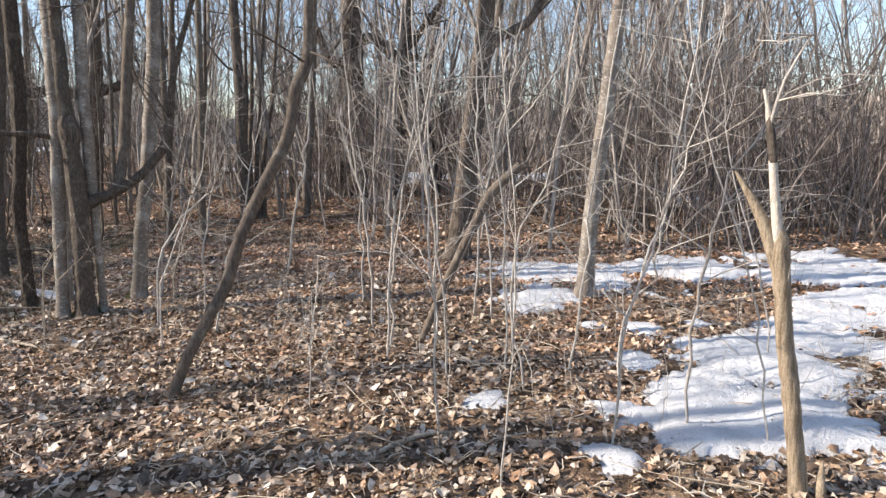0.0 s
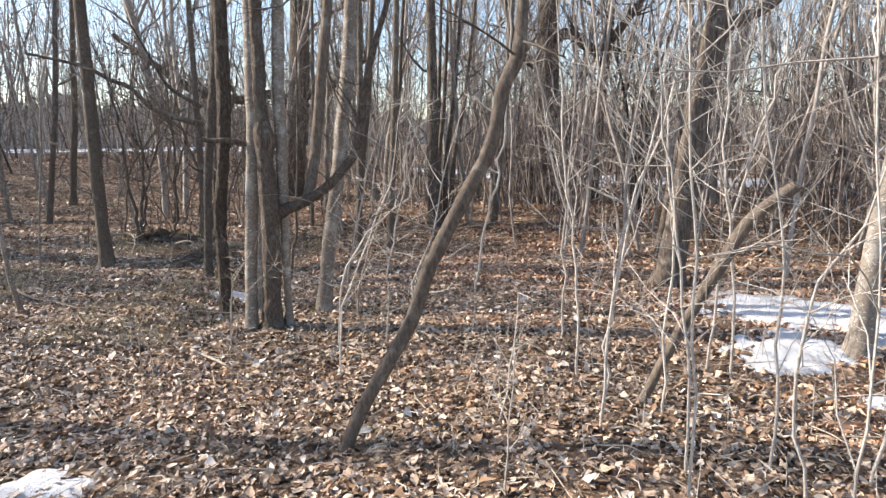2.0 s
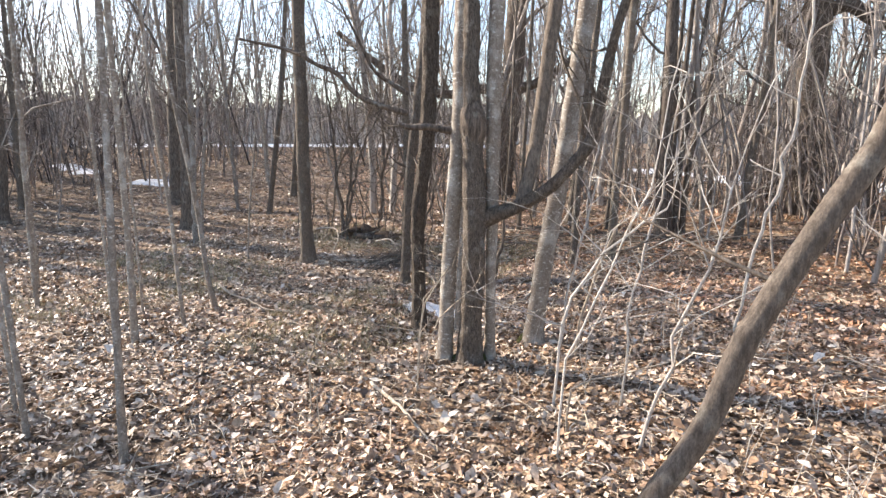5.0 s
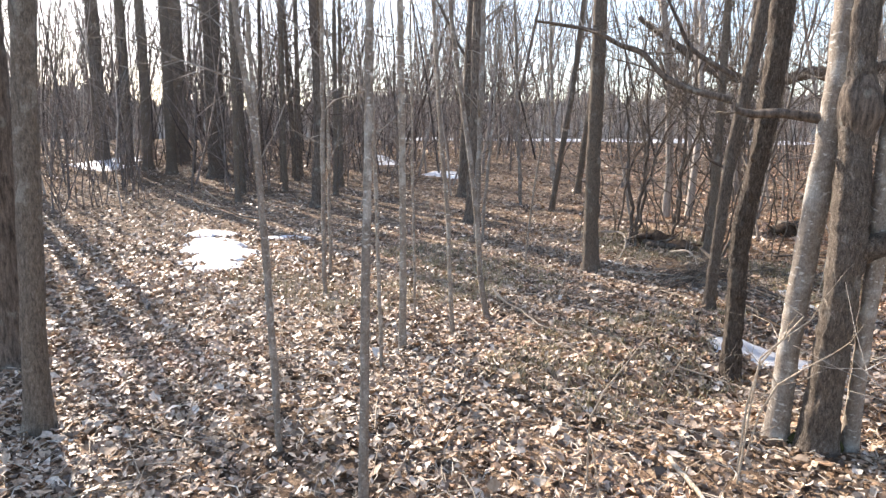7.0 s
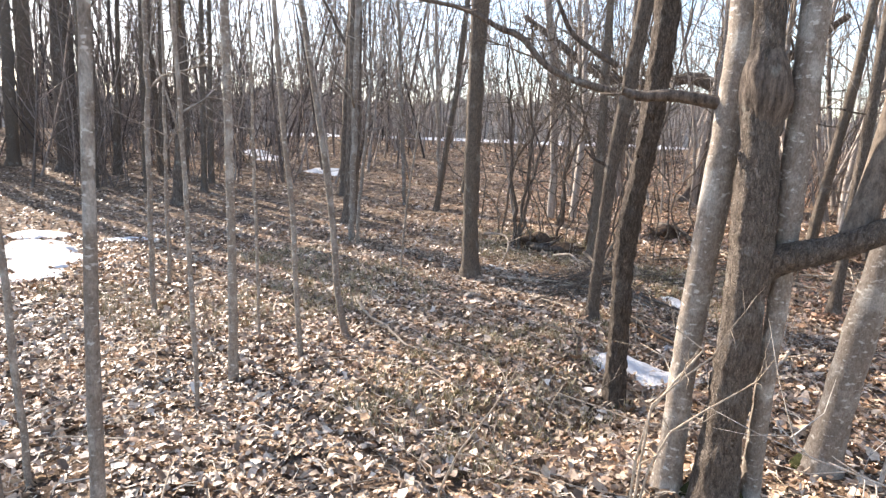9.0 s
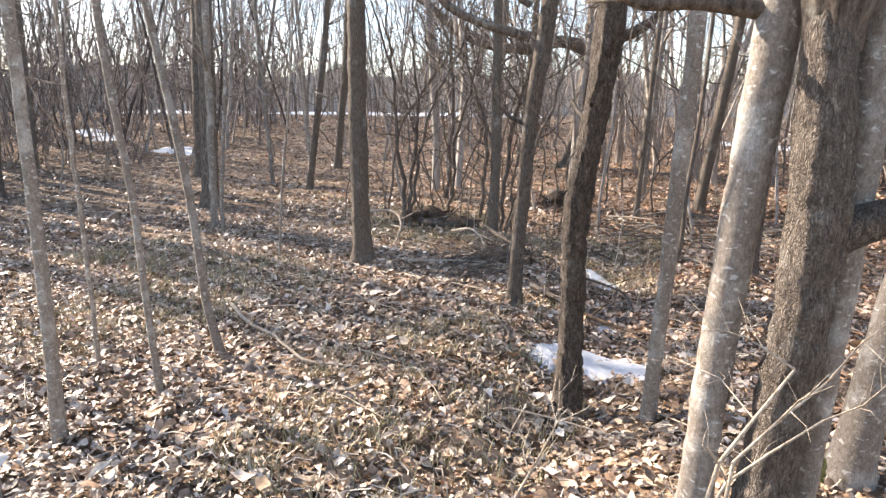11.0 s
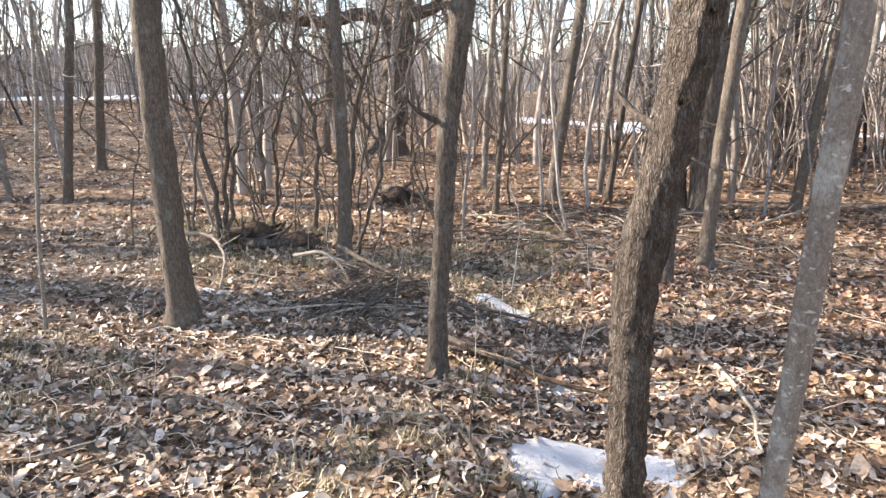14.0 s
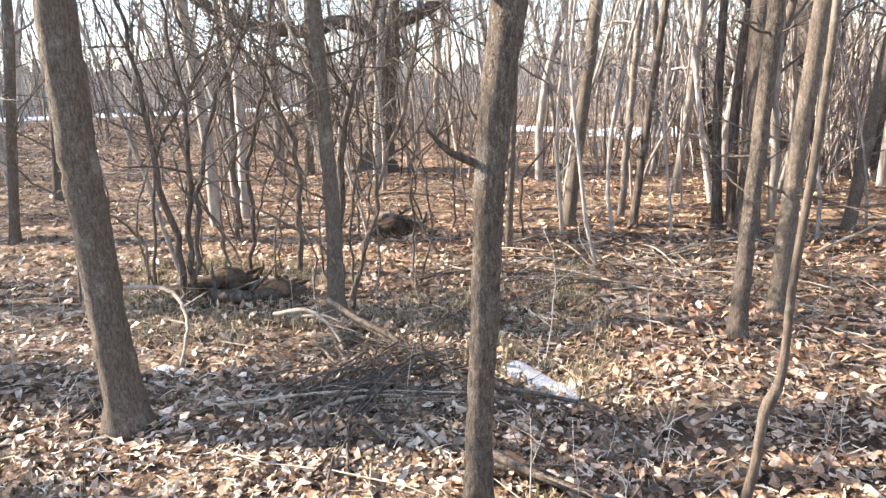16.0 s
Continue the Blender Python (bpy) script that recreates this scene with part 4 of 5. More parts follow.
sapling(SL, 1.66, 2.67, 0.013, [(0.71, 0.05, -0.03, 0.013), (0.94, 0.08, -0.05, 0.011), (1.21, 0.14, -0.09, 0.010), (1.47, 0.25, -0.17, 0.007)], group=SAP, branches=13)
sapling(SL, 1.11, 3.28, 0.012, [(0.41, -0.07, 0.03, 0.012), (0.78, -0.05, 0.02, 0.011), (1.11, 0.08, -0.03, 0.009)], group=SAP, branches=13)
sapling(SL, 0.48, 4.14, 0.014, [(0.64, 0.05, -0.01, 0.013), (1.07, 0.11, -0.01, 0.011), (1.42, 0.23, -0.03, 0.010)], group=SAP, branches=10)
sapling(SL, 0.69, 2.38, 0.008, [(0.51, 0.04, -0.01, 0.007), (0.87, 0.06, -0.02, 0.006), (1.18, 0.03, -0.01, 0.004)], group=SAP, branches=10)
sapling(SL, 1.46, 3.51, 0.013, [(0.73, 0.08, -0.04, 0.013), (1.18, 0.11, -0.05, 0.011), (1.73, 0.18, -0.08, 0.009)], group=SAP, branches=13)
sapling(SL, 1.96, 2.43, 0.008, [(0.57, -0.07, 0.06, 0.008), (0.92, -0.14, 0.12, 0.008), (1.36, -0.25, 0.21, 0.006)], group=SAP, branches=10)
sapling(SL, -0.26, 7.20, 0.022, [(0.65, 0.10, 0.0, 0.022), (1.43, 0.28, 0.01, 0.020), (2.20, 0.34, 0.01, 0.017)], group=SAP, top=4)
sapling(SL, 0.40, 5.48, 0.015, [(0.47, 0.02, 0.0, 0.015), (0.94, 0.03, 0.0, 0.012), (1.36, -0.09, 0.01, 0.010)], group=SAP, branches=10)
sapling("thin sapling arching over the leaf litter", -1.22, 5.36, 0.015, [(0.47, 0.05, 0.01, 0.014), (0.86, 0.24, 0.06, 0.012), (1.09, 0.52, 0.12, 0.010)], group=SAP, top=1.2)
sapling(SL, 0.80, 4.17, 0.013, [(0.43, -0.01, 0.0, 0.013), (0.88, 0.01, 0.0, 0.011), (1.31, -0.03, 0.01, 0.010)], group=SAP, branches=10)
sapling(SL, 3.12, 5.50, 0.018, [(0.65, 0.11, -0.06, 0.018), (1.32, 0.21, -0.12, 0.016), (1.95, 0.30, -0.18, 0.013)], group=SAP, branches=13, reach=0.8)
sapling(SL, 2.70, 3.34, 0.010, [(0.55, -0.08, 0.07, 0.010), (0.89, -0.17, 0.14, 0.009), (1.19, -0.23, 0.19, 0.008)], group=SAP, branches=10)
sapling("short thin leafless shoot", -0.04, 3.37, 0.007, [(0.31, 0.01, 0.0, 0.006), (0.62, 0.04, 0.0, 0.004)], group=SAP, branches=3, top=0.7, reach=0.3)
sapling(SL, 1.22, 4.78, 0.015, [(0.71, 0.05, -0.01, 0.015), (1.34, 0.17, -0.04, 0.013), (1.87, 0.29, -0.08, 0.011)], group=SAP, branches=13, reach=0.7)
sapling(SL, 0.43, 3.93, 0.013, [(0.52, 0.03, -0.01, 0.013), (0.98, 0.09, -0.02, 0.011), (1.32, 0.18, -0.04, 0.009)], group=SAP, branches=10)
sapling(SL, 0.73, 3.52, 0.011, [(0.56, -0.03, 0.01, 0.011), (1.03, -0.08, 0.03, 0.010), (1.41, -0.14, 0.05, 0.008)], group=SAP, branches=13)
sapling(SL, 1.09, 3.56, 0.012, [(0.56, -0.01, 0.01, 0.012), (1.04, -0.02, 0.01, 0.010), (1.53, -0.10, 0.05, 0.008)], group=SAP, branches=13)
sapling(SL, 0.43, 4.70, 0.014, [(0.67, -0.03, 0.0, 0.013), (1.24, -0.10, 0.02, 0.012), (1.70, -0.13, 0.02, 0.010)], group=SAP, branches=10)
sapling(SL, 1.35, 4.72, 0.015, [(0.62, -0.03, 0.01, 0.015), (1.24, -0.10, 0.04, 0.013), (1.75, -0.11, 0.05, 0.011)], group=SAP, branches=13)
sapling("short leaning leafless shoot", -0.08, 4.08, 0.007, [(0.41, 0.09, 0.0, 0.007), (0.69, 0.12, 0.0, 0.005)], group=SAP, branches=5, top=0.9, reach=0.35)
sapling("thin crooked sapling bent over the leaf litter", -1.08, 4.85, 0.011, [(0.33, 0.02, 0.0, 0.010), (0.60, 0.08, 0.01, 0.009), (0.89, 0.22, 0.04, 0.009), (1.05, 0.26, 0.05, 0.008), (1.24, 0.35, 0.07, 0.007)], group=SAP, branches=10)
sapling("stouter pale shoot leaning outwards", -0.74, 5.00, 0.016, [(0.29, 0.08, 0.0, 0.015), (0.55, 0.15, 0.0, 0.013), (1.0, 0.3, 0.02, 0.010)], group=SAP, branches=10)
sapling(SL, -1.41, 6.43, 0.016, [(0.34, 0.05, 0.01, 0.016), (0.83, 0.15, 0.03, 0.014), (1.17, 0.22, 0.04, 0.012)], group=SAP, branches=10)
sapling(SL, -0.88, 5.43, 0.012, [(0.50, 0.04, 0.0, 0.012), (0.85, 0.09, 0.01, 0.011), (1.12, 0.16, 0.01, 0.010)], group=SAP, branches=10)
for x, y, r, marks in (
    (-3.92, 3.73, 0.005, [(0.27, 0.03, 0.10, 0.006), (0.38, 0.07, 0.20, 0.005), (0.43, 0.10, 0.31, 0.004)]),
    (-2.47, 4.93, 0.008, [(0.31, 0.0, 0.0, 0.008), (0.44, 0.05, 0.03, 0.007), (0.59, 0.13, 0.09, 0.005)]),
    (-2.03, 5.36, 0.009, [(0.36, 0.03, 0.01, 0.008), (0.56, 0.05, 0.02, 0.007), (0.74, 0.20, 0.08, 0.004)]),
    (-2.10, 5.60, 0.009, [(0.23, 0.05, 0.01, 0.008), (0.38, 0.11, 0.02, 0.007), (0.56, 0.30, 0.07, 0.005)]),
    (-1.08, 5.08, 0.010, [(0.23, 0.01, 0.0, 0.010), (0.32, 0.23, 0.03, 0.008), (0.40, 0.45, 0.07, 0.006)]),
    (-2.22, 4.64, 0.007, [(0.25, -0.01, -0.01, 0.006), (0.41, -0.04, -0.03, 0.004)]),
    (-2.80, 6.14, 0.004, [(0.18, 0.06, 0.03, 0.004), (0.29, 0.11, 0.05, 0.003)]),
    (-2.06, 5.44, 0.009, [(0.32, 0.02, 0.01, 0.009), (0.51, 0.05, 0.02, 0.008), (0.73, 0.18, 0.08, 0.006)]),
    (-1.28, 6.30, 0.020, [(0.21, 0.03, 0.0, 0.019), (0.47, 0.10, -0.01, 0.017), (0.9, 0.25, 0.0, 0.012)]),
):
    sapling("short arching leafless shoot in the leaves", x, y, r, marks, top=marks[-1][0] + 0.08, branches=4, reach=0.22, group="short shoots", mat=STICK_WOOD)
GREY_SL = "thin grey leafless sapling"
for x, y, r, hx, hy, h in (
    (-3.99, 4.31, 0.014, -0.03, -0.05, 1.7), (-6.77, 6.42, 0.02, 0.01, 0.02, 1.2), (-9.59, 12.85, 0.04, -0.12, -0.1, 3.0), (-9.54, 13.89, 0.04, -0.12, -0.1, 3.2), (-6.02, 5.88, 0.022, 0.02, 0.04, 2.4),
    (-4.17, 5.13, 0.013, -0.02, -0.03, 1.9), (-4.94, 6.06, 0.012, -0.01, -0.01, 1.4), (-7.5, 9.4, 0.045, 0.04, 0.04, 2.6), (-7.2, 9.2, 0.024, 0.1, 0.1, 1.7), (-5.80, 8.47, 0.012, 0.13, 0.11, 1.5),
    (-8.63, 12.63, 0.035, 0.3, 0.24, 2.6), (-2.0, 12.86, 0.038, 0.17, 0.0, 2.2), (-3.4, 13.52, 0.045, 0.14, 0.01, 2.4), (-0.42, 17.87, 0.055, -0.08, 0.02, 2.8), (-4.74, 21.8, 0.08, 0.3, 0.03, 3.4),
):
    sapling(GREY_SL, x, y, r, [(h * 0.45, hx * 0.4, hy * 0.4, r * 0.95), (h, hx, hy, r * 0.85)], top=h * 1.9 + 0.6, mat=BARK_SMOOTH, branches=8, reach=0.6 + h * 0.12, group="grey saplings")
sapling("short crooked leafless shoot", -3.06, 9.66, 0.006, [(0.49, 0.08, -0.01, 0.006), (0.82, 0.01, 0.0, 0.005)], group=SAP, branches=4, top=0.9, reach=0.25)

# ---- fallen wood ----
fallen("long pale fallen branch lying on leaves", [(-4.99, 7.05, 0.05), (-4.68, 6.87, 0.03), (-4.41, 6.77, 0.02), (-4.09, 6.58, 0.02), (-3.96, 6.54, 0.02), (-3.70, 6.60, 0.01)], 0.013, twigs=3)
fallen("thin pale twig at a trunk's foot", [(-2.88, 6.52, 0.09), (-2.68, 6.55, 0.12), (-2.42, 6.5, 0.08)], 0.006, twigs=1)
fallen("short pale fallen branch on leaves", [(0.25, 2.77), (0.43, 2.82, 0.02), (0.61, 2.85)], 0.013, twigs=1)
fallen("short pale stick on leaves", [(-0.62, 2.78), (-0.48, 2.68)], 0.012, twigs=1)
fallen("thin stick lying on leaves", [(-4.27, 8.74), (-3.98, 8.87, 0.03), (-3.55, 8.91)], 0.011, twigs=1)
fallen("dark fallen branch resting on leaf litter", [(-4.3, 9.9, 0.06), (-4.1, 9.75, 0.06), (-3.91, 9.54, 0.04), (-3.66, 9.23)], 0.017, BARK_DARK, twigs=6)
fallen("crooked pale broken branch end", [(-4.62, 10.1, 0.03), (-4.45, 10.0, 0.07), (-4.27, 9.88, 0.04)], 0.012, twigs=2)
fallen("rotten dark log end among leaf litter", [(-4.6, 12.95, 0.05), (-4.3, 12.7, 0.05), (-3.9, 12.35, 0.0)], 0.06, BARK_DARK, "rotten_log", 8, taper=0.4)
fallen("low dark rotten log at the shrub's foot", [(-5.5, 10.62, 0.0), (-5.2, 10.45, 0.02), (-4.8, 10.7, 0.0)], 0.055, BARK_DARK, "rotten_log", 5, taper=0.5)
fallen("long thin fallen branch on red-brown leaves", [(-0.78, 11.28, 0.03), (-0.27, 11.67, 0.08), (0.25, 12.13, 0.1)], 0.014, twigs=3)
fallen("thin pale fallen branch in the sun", [(-2.03, 8.22, 0.02), (-2.02, 7.82, 0.03), (-2.09, 7.46, 0.0)], 0.012, twigs=2)
fallen("dark stick lying in a shallow ditch", [(-3.37, 9.01, 0.03), (-2.85, 8.96, 0.04), (-2.69, 8.58, 0.02)], 0.012, BARK_DARK, twigs=2)
fallen("dark stick at a tree's foot", [(-3.36, 8.33, 0.02), (-3.08, 8.28, 0.03)], 0.014, BARK_DARK, twigs=1)
fallen("short stick on leaves", [(-3.68, 8.61, 0.02), (-3.51, 8.36)], 0.014, twigs=0)
fallen("dark fallen branch across the ditch", [(-3.38, 8.37, 0.05), (-3.11, 8.22, 0.05), (-2.81, 8.24, 0.03)], 0.02, BARK_DARK, twigs=2)
fallen("pale fallen branch on leaves", [(-2.31, 5.32, 0.03), (-1.95, 5.02, 0.03), (-1.63, 4.72)], 0.012, twigs=4)
fallen("crooked pale fallen branch at the shrub's foot", [(-6.1, 10.5, 0.12), (-5.6, 10.2, 0.2), (-5.25, 9.75, 0.16), (-5.12, 9.37)], 0.018, twigs=4)
fallen("thin dark stick leaning over leaves", [(-3.42, 7.75, 0.0), (-3.2, 7.4, 0.02), (-3.05, 7.0)], 0.012, BARK_DARK, twigs=2)
pile = random.Random(5)
for k in range(80):
    x, y, a, s = pile.uniform(-3.6, -1.0), pile.gauss(11.3, 0.45), pile.gauss(0.2, 0.9), pile.uniform(0.15, 0.5)
    fallen("grey stick in a low pile of brushwood", [(x - s * math.cos(a), y - s * math.sin(a), pile.uniform(0, 0.06)), (x, y, pile.uniform(0.01, 0.1)), (x + s * math.cos(a), y + s * math.sin(a), pile.uniform(0, 0.1))], pile.uniform(0.005, 0.012), BARK_GREY if k % 3 else STICK_WOOD, "brushwood_stick", 1)
for k in range(26):
    x, y, a, s = pile.uniform(-4.3, -3.3), pile.uniform(8.6, 10.2), pile.uniform(0, 6.28), pile.uniform(0.15, 0.45)
    fallen("thin grey stick on leaf litter", [(x - s * math.cos(a), y - s * math.sin(a)), (x, y, pile.uniform(0.01, 0.05)), (x + s * math.cos(a), y + s * math.sin(a))], pile.uniform(0.005, 0.012), BARK_GREY if k % 2 else BARK_DARK, "fallen_stick", 2)
for k in range(60):
    # a heap of thin dead twigs beside a slim tree
    x, y, a, s = pile.gauss(-3.95, 0.24), pile.gauss(9.1, 0.34), pile.gauss(1.0, 0.8), pile.uniform(0.14, 0.42)
    h = 0.2 * math.exp(-(((x + 3.95) / 0.3) ** 2) - ((y - 9.1) / 0.45) ** 2)
    fallen("thin dark stick in a heap of dead twigs", [(x - s * math.cos(a), y - s * math.sin(a), 0.0), (x + pile.gauss(0, 0.03), y + pile.gauss(0, 0.03), h * pile.random() + 0.01), (x + s * math.cos(a), y + s * math.sin(a), h * pile.random())], pile.uniform(0.004, 0.009), BARK_DARK if k % 3 else BARK_GREY, "brushwood_stick", 2)
fallen("thick dark fallen branch beside a slim tree", [(-3.3, 8.36, 0.05), (-2.95, 8.18, 0.05), (-2.62, 8.06, 0.03), (-2.4, 8.04, 0.01)], 0.018, HUMUS, twigs=3)
fallen("long dark branch from a brush heap", [(-4.42, 10.02, 0.16), (-4.15, 9.7, 0.14), (-3.8, 9.35, 0.08), (-3.45, 9.02, 0.02)], 0.02, BARK_DARK, twigs=4)
fallen("pale forked branch end at a tree's foot", [(-4.78, 10.0, 0.07), (-4.5, 9.88, 0.14), (-4.28, 9.66, 0.06), (-4.2, 9.5, 0.0)], 0.016, twigs=5)
fallen("long thin stick lying across leaves", [(-4.68, 8.86, 0.02), (-4.1, 8.92, 0.04), (-3.5, 8.9, 0.03)], 0.009, twigs=2)


def stump(label, x, y, r, h, seed):
    """A torn root plate or old stump: a rough lump with broken spikes."""
    rng = np.random.default_rng(seed)
    root = tagged(new("old_stump"), label, "stump")
    root.location = (x, y, float(ground_z(x, y)))
    zs = np.linspace(-0.05, h, 9)
    part("wood", tube(np.stack([0.1 * r * np.sin(zs * 9), 0.1 * r * np.cos(zs * 7), zs], -1), r * np.array([1.5, 1.25, 1.05, 0.95, 0.9, 0.8, 0.66, 0.45, 0.12]), 16, 0.3, seed), HUMUS, root)
    for k in range(7):
        a = rng.uniform(0, 6.28)
        part("spike", tube(np.array([[math.cos(a) * r * 0.6, math.sin(a) * r * 0.6, h * 0.4], [math.cos(a) * r * 1.0, math.sin(a) * r * 1.0, h * rng.uniform(0.45, 0.75)], [math.cos(a) * r * 1.3, math.sin(a) * r * 1.3, h * rng.uniform(0.3, 0.95)]]), [r * 0.16, r * 0.09, 0.004], 6, 0.1, k), HUMUS, root)
    return root


stump("dark upturned root clump in leaf litter", -4.38, 12.55, 0.2, 0.17, 8)
stump("low dark heap of rotten roots at the shrub's foot", -5.42, 10.72, 0.24, 0.2, 11)
stump("low dark heap of rotten roots at the shrub's foot", -4.98, 10.66, 0.2, 0.14, 12)
stump("dark upturned root plate among far trees", 0.96, 19.6, 0.35, 0.9, 4)


# ---- the woods round about ----
def template(seed, height, r, branches, low, reach, level=1, stems=1, kids=3, n=12, sides=5, forks=0):
    rng = np.random.default_rng(seed)
    out = []
    for s in range(stems):
        lean = rng.normal(0, 0.07 if stems == 1 else 0.24, 2)
        zs = np.linspace(-0.1, height * (1 if s == 0 else rng.uniform(0.5, 1)), n)
        off = rng.normal(0, 0.0 if stems == 1 else 0.22, 2)
        way = lean + np.cumsum(rng.normal(0, 0.075, (n, 2)), 0) - 0.06 * np.arange(n)[:, None] * lean
        line = np.concatenate([off + np.cumsum(way, 0) * (zs[1] - zs[0]), zs[:, None]], 1)
        rad = r * np.linspace(1.1, 0.22, n)
        own = [tube(line, rad, sides)]
        for k in range(forks):
            i = int(n * rng.uniform(0.22, 0.6))
            a = rng.uniform(0, 6.28)
            own += grow(rng, line[i], (0.42 * math.cos(a), 0.42 * math.sin(a), 1), height * rng.uniform(0.4, 0.6), rad[i] * rng.uniform(0.5, 0.75), 1, 4, 0.2, 0.2, 6, 0.2, 0.5)
        for k in range(branches):
            h = low + (height - low) * (k + rng.random()) / branches
            i = min(n - 1, int(h / height * (n - 1)))
            a = rng.uniform(0, 6.28)
            own += grow(rng, line[i] + (line[min(n - 1, i + 1)] - line[i]) * rng.random(), (math.cos(a), math.sin(a), rng.uniform(0.3, 1.3)), reach * rng.uniform(0.5, 1.2), max(0.0035, rad[i] * 0.4), level, 3, 0.16, 0.34, kids, 0.3, 0.3)
        out.append((own[0], join(own[1:])))
    return out


YOUNG = [template(100 + k, 4.6 + 0.6 * k, 0.015 + 0.003 * k, 17, 0.5, 1.05, kids=4, forks=1 + k % 2) for k in range(6)]
POLE = [template(200 + k, 7.5 + 0.7 * k, 0.034 + 0.009 * k, 14, 1.5, 1.6, kids=4, forks=1 + k % 2) for k in range(5)]
BRUSH = [template(300 + k, 2.6 + 0.3 * k, 0.012, 6, 0.2, 0.75, 1, 6, 2) for k in range(4)]
WHOLE = {id(k): [join([q for p in t for q in p]) for t in k] for k in (YOUNG, POLE, BRUSH)}
WALK = np.array([(0.0, 0.1), (0.1, 0.7), (-0.2, 1.3), (-0.45, 1.8), (-0.7, 2.4), (-0.95, 2.8), (-1.2, 3.2), (-1.6, 3.7), (-2.0, 4.05), (-2.4, 4.4), (-2.75, 4.9), (-3.05, 5.3), (-3.15, 5.75), (-3.3, 6.1)])


def open_floor(x, y):
    """True where the floor of the wood stays open: along the walk and over the clearing beside it."""
    d = np.hypot(WALK[:, 0] - x, WALK[:, 1] - y).min()
    if d < 2.4:
        return True
    ahead = -8.6 < x < 0.2 and 0.5 < y < 10.8 + 0.25 * (x + 3)
    right = 0.2 <= x < 6.5 and y < 6.9
    return ahead or right


def scatter(rng, count, near, far, sector, tall=True):
    """Random places round the walk, in the sector (degrees from ahead, to the left positive), off the open floor."""
    out = []
    while len(out) < count:
        d, a = math.sqrt(rng.uniform(near**2, far**2)), radians(rng.uniform(*sector))
        x, y = -2.2 - d * math.sin(a), 4.2 + d * math.cos(a)
        if not open_floor(x, y) and (not tall or not (-34 < x < -4 and 1 < y + 0.123 * (x + 3) < 15.0) or rng.random() < 0.1):
            out.append((x, y))
    return out


rng = np.random.default_rng(11)
SHARED = {}


def standing(name, label, category, group, kinds, key, mat, x, y, s):
    k = int(rng.integers(len(kinds)))
    if (key, k) not in SHARED:
        SHARED[key, k] = [(("stem", mesh_of("stem", *join(p), mat)),) if len(kinds[k]) > 1 else (("trunk", mesh_of("trunk", *p[0], mat)), ("crown", mesh_of("crown", *p[1], mat))) for p in kinds[k]]
    ob = tagged(new(name), label, category, group)
    for pieces in SHARED[key, k]:
        for part_name, me in pieces:
            new(part_name, me).parent = ob
    ob.location = (x, y, float(ground_z(x, y)))
    ob.rotation_euler, ob.scale = (0, 0, rng.uniform(0, 6.28)), (s, s, s * rng.uniform(0.9, 1.1))


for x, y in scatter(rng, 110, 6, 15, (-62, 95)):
    standing("young_tree", "leafless young tree with many fine twigs", "tree", "young trees of the wood", YOUNG, "young", BARK_HAZED, x, y, rng.uniform(0.7, 1.15))
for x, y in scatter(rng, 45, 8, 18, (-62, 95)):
    standing("pole_tree", "tall bare pole-stage forest tree", "tree", "pole trees of the wood", POLE, "pole", BARK_HAZED, x, y, rng.uniform(0.7, 1.2))
for x, y in scatter(rng, 40, 7, 14, (-62, -8)) + scatter(rng, 8, 12, 16, (40, 97), False) + [(rng.uniform(5, 11), rng.uniform(7.2, 12)) for k in range(22)] + [(rng.uniform(4.6, 9.5), rng.uniform(7.0, 10.5)) for k in range(34)] + [(rng.uniform(-25, -15.5), rng.uniform(7.0, 14.5)) for k in range(12)]:
    standing("brush", "tangled leafless brush of thin brown stems", "shrub", "brush of the thicket", BRUSH, "brush", BARK_THICKET, x, y, rng.uniform(0.8, 1.3))


def far_stand(name, label, kinds, places, mat, lo, hi):
    pieces, kinds = [], WHOLE[id(kinds)]
    for x, y in places:
        v, f = kinds[int(rng.integers(len(kinds)))]
        a, s = rng.uniform(0, 6.28), rng.uniform(lo, hi)
        c, n = math.cos(a) * s, math.sin(a) * s
        pieces.append((np.stack([x + v[:, 0] * c - v[:, 1] * n, y + v[:, 0] * n + v[:, 1] * c, float(ground_z(x, y)) + v[:, 2] * s], -1), f))
    return tagged(new(name, mesh_of(name, *join(pieces), mat)), label, "woods", kind="stuff")


far_stand("far_young_trees", "dense far stand of leafless young trees", YOUNG, scatter(rng, 95, 12, 30, (-65, 100)) + scatter(rng, 65, 17, 30, (35, 97), False) + scatter(rng, 100, 9, 22, (-60, -2)), BARK_HAZED, 0.8, 1.3)
far_stand("far_pole_trees", "far woods of bare grey trunks and branches", POLE, scatter(rng, 135, 16, 50, (-65, 105)) + scatter(rng, 40, 10, 35, (105, 295)), BARK_HAZED, 0.8, 1.35)
far_stand("far_brush", "far brown brush under the trees", BRUSH, scatter(rng, 30, 11, 20, (-65, 0)) + scatter(rng, 42, 17, 28, (15, 97), False) + scatter(rng, 25, 13, 26, (-5, 25), False), BARK_THICKET, 0.9, 1.5)
THIN = [template(400 + k, 6.0, 0.032, 17, 0.4, 1.7, 0, n=7, sides=3) for k in range(4)]
WHOLE[id(THIN)] = [join([q for p in t for q in p]) for t in THIN]


